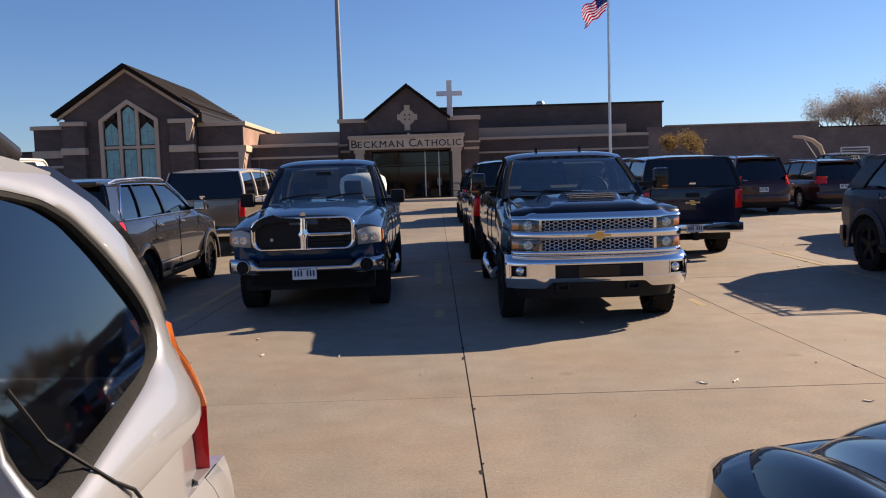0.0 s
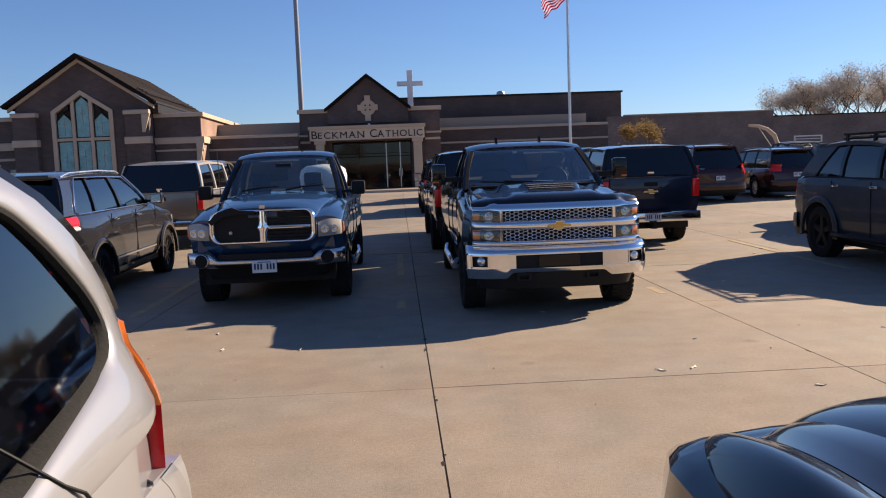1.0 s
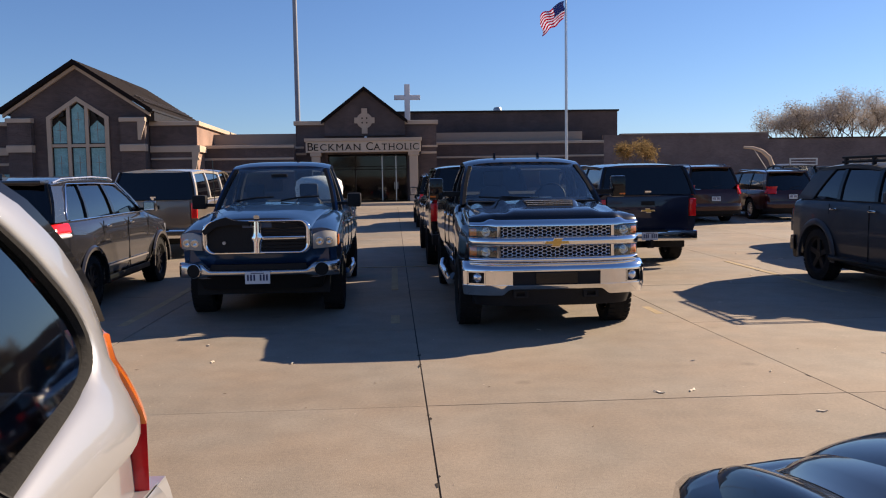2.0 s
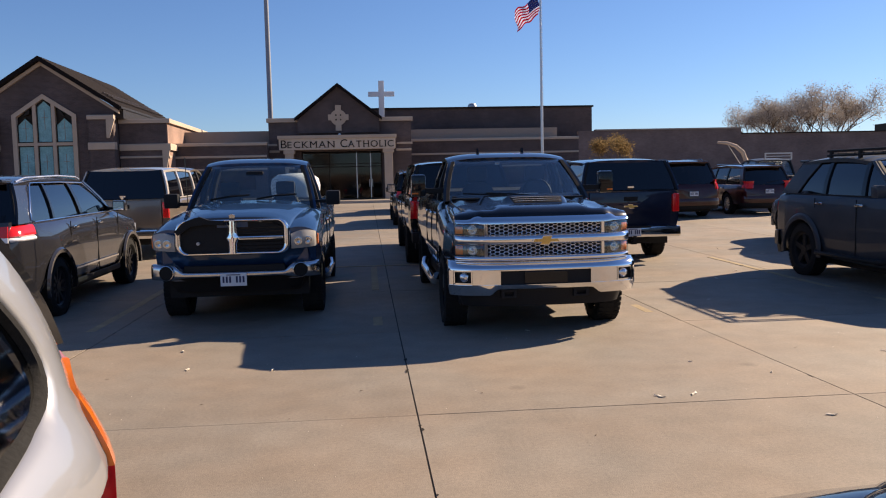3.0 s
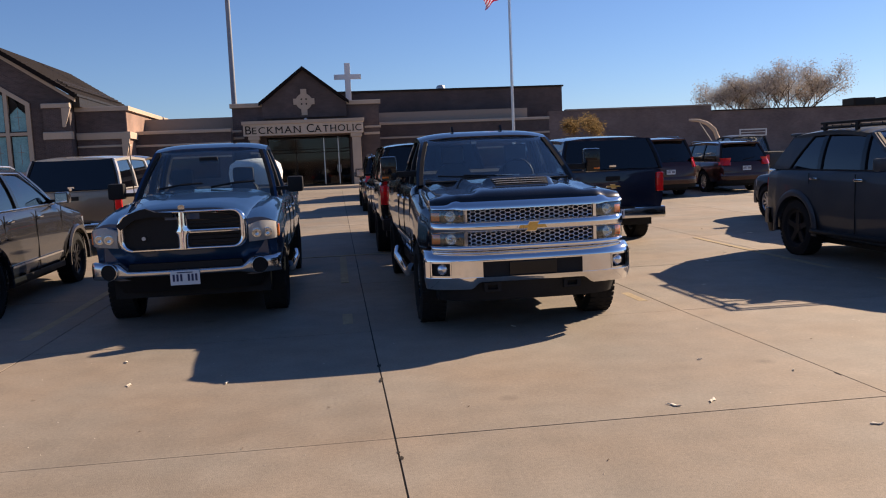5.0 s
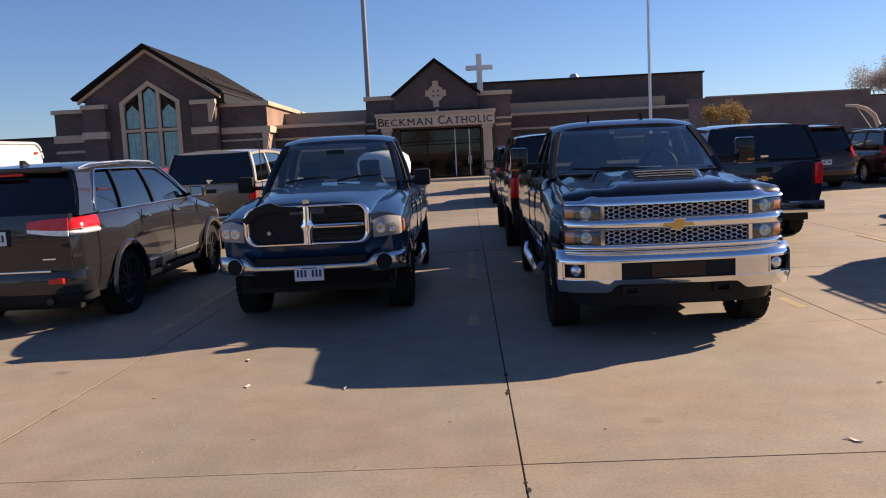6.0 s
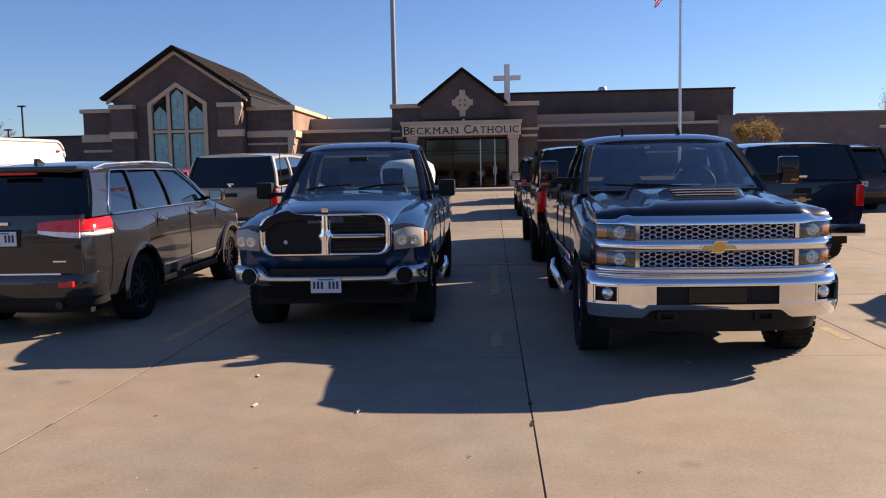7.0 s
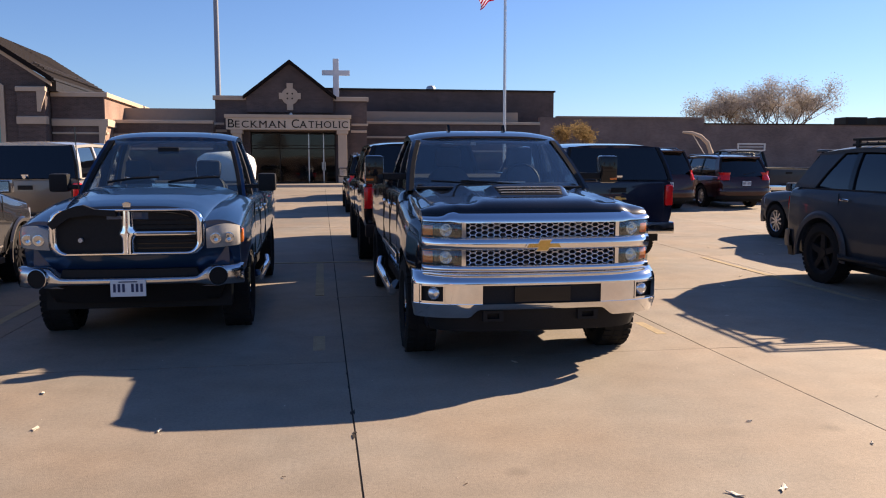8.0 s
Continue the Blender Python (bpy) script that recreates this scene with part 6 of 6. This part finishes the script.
for s in (-1, 1):
    # slim upright lamp wrapped round the rear edge: amber over red
    for material, z0, z1 in ((LENS_RED, .765, .985), (LENS_AMBER, .985, 1.22)):
        rings = []
        for k in range(7):
            z = z0 + (z1 - z0) * k / 6
            wdt = .17 * (1 - .60 * max(0, (z - 1.04) / .18) ** 2.2)
            plan = [(y, s * (quarter_x(min(y, 2.26), max(z, .99)) + .012 - .5 * max(0, y - 2.24) ** 1.0)) for y in np.linspace(2.30 - wdt, 2.34, 6)]
            rings.append([(x, SY2 - y, z) for y, x in plan] + [(x - s * .10, SY2 - y + .02, z) for y, x in reversed(plan)])
        part("tail_lamp", loft(bmesh.new(), rings), material, silver, "orange upper lens" if z0 > .9 else "red lower lens", smooth=50)
for s in (-1, 1):
    part("bumper_side", slab_patch(bmesh.new(), lambda u, v: Vector((s * (HW + .030 - .030 * v ** 6 - .004 * u), -h + .10 + .50 * u, .36 + .43 * v)), (-s * .08, 0, 0), 6, 12), SILVER, silver, smooth=60)
part("bumper_shelf", slab_patch(bmesh.new(), lambda u, v: Vector(((2 * u - 1) * (HW - .005), -h - .045 + .20 * abs(2 * u - 1) ** 5 + .20 * v, .792 + .010 * v)), (0, 0, -.03), 32, 3), SILVER, silver, smooth=60)
part("bumper_cover", slab_patch(bmesh.new(), lambda u, v: Vector(((2 * u - 1) * (HW + .03 - .03 * v ** 6), -h - .07 + .20 * abs(2 * u - 1) ** 5 - .03 * math.sin(math.pi * v) + .05 * v ** 6, .36 + .43 * v)), (0, .12, 0), 32, 12), SILVER, silver, smooth=60)

black, bd = suv("black car with a glossy sculpted hood", place(1.43, 2.5 - 2.3, 0) @ Matrix.Diagonal((1, 1, .965, 1)), BLACK, L=4.6, W=1.86, H=1.5, r=.34, belt=.88, hood=.93, name="car", category="car", rails=False)
h, HW = bd["h"], bd["hw"]
def black_skin(x, y):
    """Height of the bonnet and wing tops: a crowned middle, soft wing ridges, a falling nose."""
    a = abs(x) / .86
    return .90 + .105 * (1 - a ** 1.9) - .02 * math.exp(-((a - .70) / .08) ** 2) + .022 * math.exp(-((a - .84) / .10) ** 2) - .10 * max(0.0, a - .82) ** 1.2 * 3 - .15 * max(0.0, (y - 1.25) / .85) ** 2.0


part("hood", slab_patch(bmesh.new(), lambda u, v: Vector(((2 * u - 1) * .615, .80 + (1.24 - .10 * (2 * u - 1) ** 2) * v, black_skin((2 * u - 1) * .615, .80 + (1.24 - .10 * (2 * u - 1) ** 2) * v) - .03 * max(0.0, (v - .88) / .12) ** 2.5)), (0, 0, -.05), 30, 30), BLACK, black, smooth=60)
for s in (-1, 1):
    part("wing", slab_patch(bmesh.new(), lambda u, v: Vector((s * (.622 + .275 * u), .60 + (1.52 - .12 * ((.622 + .275 * u) / .9) ** 2 - .20 * u ** 3) * v, black_skin(.622 + .275 * u, .60 + (1.52 - .12 * ((.622 + .275 * u) / .9) ** 2) * v) - .10 * u ** 4 - .05 * max(0.0, (v - .86) / .14) ** 2.5)), (0, 0, -.14), 18, 30), BLACK, black, smooth=60)
def hood_bulge(u, v):
    """The raised middle of the bonnet, ending in a lip over the nose."""
    x, y = (2 * u - 1) * (.47 - .05 * (1 - v)), 1.0 + 1.06 * v - .04 * (2 * u - 1) ** 2
    rise = .042 * min(1.0, 2.4 * v) * (1 - abs(2 * u - 1) ** 5) - .030 * max(0.0, (v - .86) / .14) ** 2
    return Vector((x, y, black_skin(x, y) + rise - .004))


part("hood_bulge", slab_patch(bmesh.new(), hood_bulge, (0, 0, -.02), 36, 24), BLACK, black, smooth=60)
part("nose", slab_patch(bmesh.new(), lambda u, v: Vector(((2 * u - 1) * .88, 2.14 - .30 * abs(2 * u - 1) ** 3 + .09 * math.sin(math.pi * min(1, v * 1.1)), .34 + .40 * v)), (0, -.12, 0), 26, 8), BLACK, black, smooth=60)


# ---- trees, bush, far things ----
def leaf_cloud(bm, c, r, n, size, rnd):
    for _ in range(n):
        p = Vector(c) + Vector((rnd.gauss(0, r), rnd.gauss(0, r), rnd.gauss(0, r * .8)))
        u = Vector((rnd.uniform(-1, 1), rnd.uniform(-1, 1), rnd.uniform(-1, 1))).normalized() * size * rnd.uniform(.6, 1.3)
        w = u.orthogonal().normalized() * size * rnd.uniform(.3, .6)
        bm.faces.new([bm.verts.new(q) for q in (p - u, p + w, p + u, p - w)])


def tree(x, y, z, height, spread, seed, leaf_material, label, leaves=14, leaf_size=.16, bare=0.3, trunk_r=.22, name="tree", split=.3, depth=4):
    rnd = random.Random(seed)
    t = thing(name, label, "tree" if name == "tree" else "bush", pose(x, y, z), "trees by the school")
    wood, tips = bmesh.new(), []

    def grow(p, d, length, r, lvl):
        q = p + d * length + Vector((rnd.uniform(-.05, .05), rnd.uniform(-.05, .05), 0)) * length
        tube(wood, [p, (p + q) / 2 + Vector((rnd.uniform(-.06, .06) * length, rnd.uniform(-.06, .06) * length, 0)), q], [r, r * .82, r * .62], 6 if lvl < 2 else 4)
        if lvl >= depth:
            tips.append(q)
            return
        if lvl >= depth - 1:
            tips.append(q)
        for k in range(rnd.choice((2, 3, 3)) + (2 if lvl == 0 else 0)):
            side = Vector((rnd.uniform(-1, 1), rnd.uniform(-1, 1), 0)) * spread
            nd = (d * .75 + side + Vector((0, 0, .25))).normalized()
            grow(p + (q - p) * rnd.uniform(.65, 1.0), nd, length * rnd.uniform(.55, .82), r * .6, lvl + 1)
    grow(Vector((0, 0, -.2)), Vector((0, 0, 1)), height * split * 1.4, trunk_r, 0)
    trunk = part("trunk", wood, BARK, t, smooth=60)
    crown = bmesh.new()
    for p in tips:
        if rnd.random() > bare:
            leaf_cloud(crown, p, height * .045, leaves, leaf_size, rnd)
    part("crown", crown, leaf_material, t)
    return t


k = 0
for x, y, hgt in ((55.5, 108, 11.6), (60.5, 110, 12.6), (65, 108, 13.0)):
    k += 1
    tree(x, y, .5, hgt, .75, 40 + k, AUTUMN, "tall autumn tree with thinning pale leaves behind the school", leaves=40, leaf_size=.13, bare=.08, depth=5, split=.29)
tree(-57, 88, .5, 10, .8, 77, AUTUMN, "bare dark tree beyond the car park", leaves=1, bare=.95, depth=5)
tree(15.6, 52.5, GB + .1, 3.9, .8, 12, BUSHLEAF, "small ornamental tree with yellow-brown leaves", leaves=34, leaf_size=.085, bare=0, trunk_r=.07, name="ornamental_tree", split=.30)
for x, y, hgt in ((-46.5, 80, 8.2), (-50.5, 84, 6.2)):
    p = thing("light_pole", "thin distant car park light pole", "light pole", pose(x, y, .9))
    part("shaft", tube(bmesh.new(), [(0, 0, 0), (0, 0, hgt)], .09, 8), DARKTRIM, p)
    part("lamp_head", box(-.35, .35, -.2, .2, hgt, hgt + .14), DARKTRIM, p)
# curved boom with its stay, standing before the wing
arch = thing("curved_boom", "curved tan metal boom with a thin stay cable", "boom", pose(23.9, 50, GB + .1))
pts = [(0.05 - 0, 0, 0), (0.05, 0, 1.0), (-.03, 0, 1.75), (-.28, 0, 2.35), (-.75, 0, 2.75), (-1.3, 0, 2.95), (-1.95, 0, 3.0)]
part("boom", tube(bmesh.new(), pts, [.16, .16, .15, .14, .12, .10, .07], 10), STONE, arch, smooth=60)
part("stay", tube(bmesh.new(), [(-1.3, 0, 2.9), (-.15, 0, 1.2)], .025, 6), ALU, arch)

# added, unseen building and trees behind the camera close the view for reflections
rear = thing("rear_building", "unseen low brick building added behind the camera for reflections", "building", pose(0, -62, 0))
part("wall", box(-45, 45, -6, 0, -.1, 4.2), BRICK2, rear)
part("coping", box(-45.1, 45.1, -6.1, .1, 4.2, 4.35), STONE, rear)
for x in range(-40, 41, 8):
    w = part("window", box(x - 1.2, x + 1.2, .0, .04, 1.0, 2.6), DOORGLASS, rear)
for j, x in enumerate((-38, -24, -9, 8, 25, 40)):
    tree(x, -52 + (j % 3) * 3, 0, 9 + (j % 2) * 2, .75, 90 + j, AUTUMN, "unseen autumn tree added behind the camera for reflections", leaves=12, leaf_size=.22, bare=.2, depth=4)

# ---- fallen leaves and paint marks ----
lm = {}
for i, (x, y, sz, mt) in enumerate(((1.83, 6.02, .07, LEAF), (2.11, 6.06, .08, LEAF), (2.79, 5.37, .06, LEAF), (-1.97, 7.65, .07, LEAF), (-1.2, 7.5, .06, LEAF), (.53, 6.36, .025, LEAF_DARK), (-2.2, 8.5, .05, LEAF),
                                    (1.4, 8.9, .05, LEAF), (-.9, 5.9, .02, LEAF_DARK), (2.5, 7.1, .03, LEAF), (3.7, 7.5, .03, LEAF_DARK), (-2.6, 7.4, .03, LEAF_DARK), (4.2, 10.6, .04, LEAF), (5.2, 12.6, .07, LEAF), (5.9, 13.4, .08, LEAF), (6.3, 14.0, .06, LEAF),
                                    (7.6, 15.8, .07, LEAF), (8.8, 17.2, .08, LEAF), (7.2, 17.0, .07, LEAF), (3.0, 6.6, .03, LEAF), (-.4, 6.6, .02, LEAF_DARK), (1.1, 5.2, .025, LEAF_DARK), (-1.6, 6.4, .02, LEAF_DARK), (4.4, 7.2, .05, LEAF))):
    rnd = random.Random(i)
    bm = bmesh.new()
    a0, sz = rnd.uniform(0, 6.28), sz * (.58 if mt is LEAF else .5)
    n = 9
    c = bm.verts.new((0, 0, .006 if mt is LEAF else .003))
    ring = [bm.verts.new((sz * (1.0 if k % 2 else .55) * math.cos(6.283 * k / n) * 1.5, sz * (1.0 if k % 2 else .5) * math.sin(6.283 * k / n) * .42, rnd.uniform(.002, .012) * (1 if mt is LEAF else .35))) for k in range(n)]
    low = [bm.verts.new((v.co.x * .9, v.co.y * .9, 0.001)) for v in ring]
    for k in range(n):
        bm.faces.new((c, ring[k], ring[(k + 1) % n])), bm.faces.new((ring[k], low[k], low[(k + 1) % n], ring[(k + 1) % n]))
    ob = part("leaf", bm, mt, None, m=pose(x, y, gz(y) + .003, 0, 0, math.degrees(a0)))
    tagged(ob, "curled dry leaf on the concrete" if mt is LEAF else "tiny dark leaf scrap on the concrete", "leaf", "fallen leaves")


grit = bmesh.new()
rnd = random.Random(31)
for k in range(300):
    x, y, sz = rnd.uniform(-4.5, 8.0), rnd.uniform(3.6, 15.5), rnd.uniform(.0015, .0048)
    c = Vector((x, y, gz(y) + .003))
    vs = [grit.verts.new(c + Vector((sz * rnd.uniform(.6, 1.4) * math.cos(6.283 * q / 5), sz * rnd.uniform(.6, 1.4) * math.sin(6.283 * q / 5), 0))) for q in range(5)]
    tip = grit.verts.new(c + Vector((0, 0, sz * .8)))
    for q in range(5):
        grit.faces.new((vs[q], vs[(q + 1) % 5], tip))
    grit.faces.new(vs[::-1])
tagged(part("grit", grit, LEAF), "pale leaf crumbs and grit on the concrete", "grit", kind="stuff")


def stripe(x0, x1, y0, y1):
    bm = bmesh.new()
    n = max(1, int((y1 - y0) / .6))
    prism(bm, [(y0 + (y1 - y0) * k / n, gz(y0 + (y1 - y0) * k / n) + .007) for k in range(n + 1)] + [(y0 + (y1 - y0) * k / n, gz(y0 + (y1 - y0) * k / n) - .004) for k in range(n, -1, -1)], x0, x1, 'x')
    return tagged(part("stall_line", bm, STALL), "worn yellow parking line on concrete", "parking line", kind="structure")


for x0, x1, y0, y1 in ((-.28, -.17, 9.6, 11.4), (-.28, -.17, 12.6, 15.6), (-3.62, -3.51, 9.9, 15.5), (3.05, 3.15, 9.8, 15.4), (-3.0, 2.8, 15.75, 15.85), (6.3, 6.4, 9.8, 15.5), (-6.9, -6.8, 9.9, 15.5)):
    stripe(x0, x1, y0, y1)

# ---- paving: slabs with open joints ----
SX, SY = 3.25, 3.30
base = part("pavement", box(-29.2, 29.2, -10.7, 9.3, -0.019, -0.0035), JOINT)
tagged(base, "large square concrete slabs with dark joints", "pavement", kind="structure")
bmj = bmesh.new()
prism(bmj, [(Y0 - 1.5 + 0.25 * k, gz(Y0 - 1.5 + 0.25 * k) - 0.0045) for k in range(13)] + [(45.4, gz(45.4) - 0.0045), (45.4, gz(45.4) - 0.017)] + [(Y0 - 1.5 + 0.25 * k, gz(Y0 - 1.5 + 0.25 * k) - 0.017) for k in range(12, -1, -1)], -29.2, 29.2, 'x')
part("joint_bed", bmj, JOINT, base)
chips = bmesh.new()
rnd = random.Random(5)
for k in range(46):
    y = rnd.uniform(2.5, 15.0)
    x, w, d = rnd.choice((0, 0, 0, -SX, SX)) + rnd.uniform(-.012, .012), rnd.uniform(.006, .02), rnd.uniform(.015, .09)
    n = 7
    ring = [(x + w * rnd.uniform(.5, 1) * math.cos(6.283 * q / n), y + d * rnd.uniform(.5, 1) * math.sin(6.283 * q / n)) for q in range(n)]
    bmv = [chips.verts.new((px, py, gz(py) + .0035)) for px, py in ring]
    chips.faces.new(bmv)
tagged(part("joint_spall", chips, JOINT, base), kind="stuff")
GAP = 0.011
slab_me = finish(box(-SX / 2 + GAP / 2, SX / 2 - GAP / 2, -SY / 2 + GAP / 2, SY / 2 - GAP / 2, -0.011, 0.0, bevel=0.0018), "slab")
slab_me.materials.append(CONCRETE)
for i in range(-9, 9):
    for j in range(-4, 12):
        y = 5.85 + SY * (j + .5)
        za, zb = gz(y - SY / 2), gz(y + SY / 2)
        o = new("slab", slab_me)
        o.parent = base
        o.matrix_basis = pose(SX * (i + .5), y, (za + zb) / 2 + random.uniform(-.0012, .0012), math.degrees(math.atan2(zb - za, SY)))
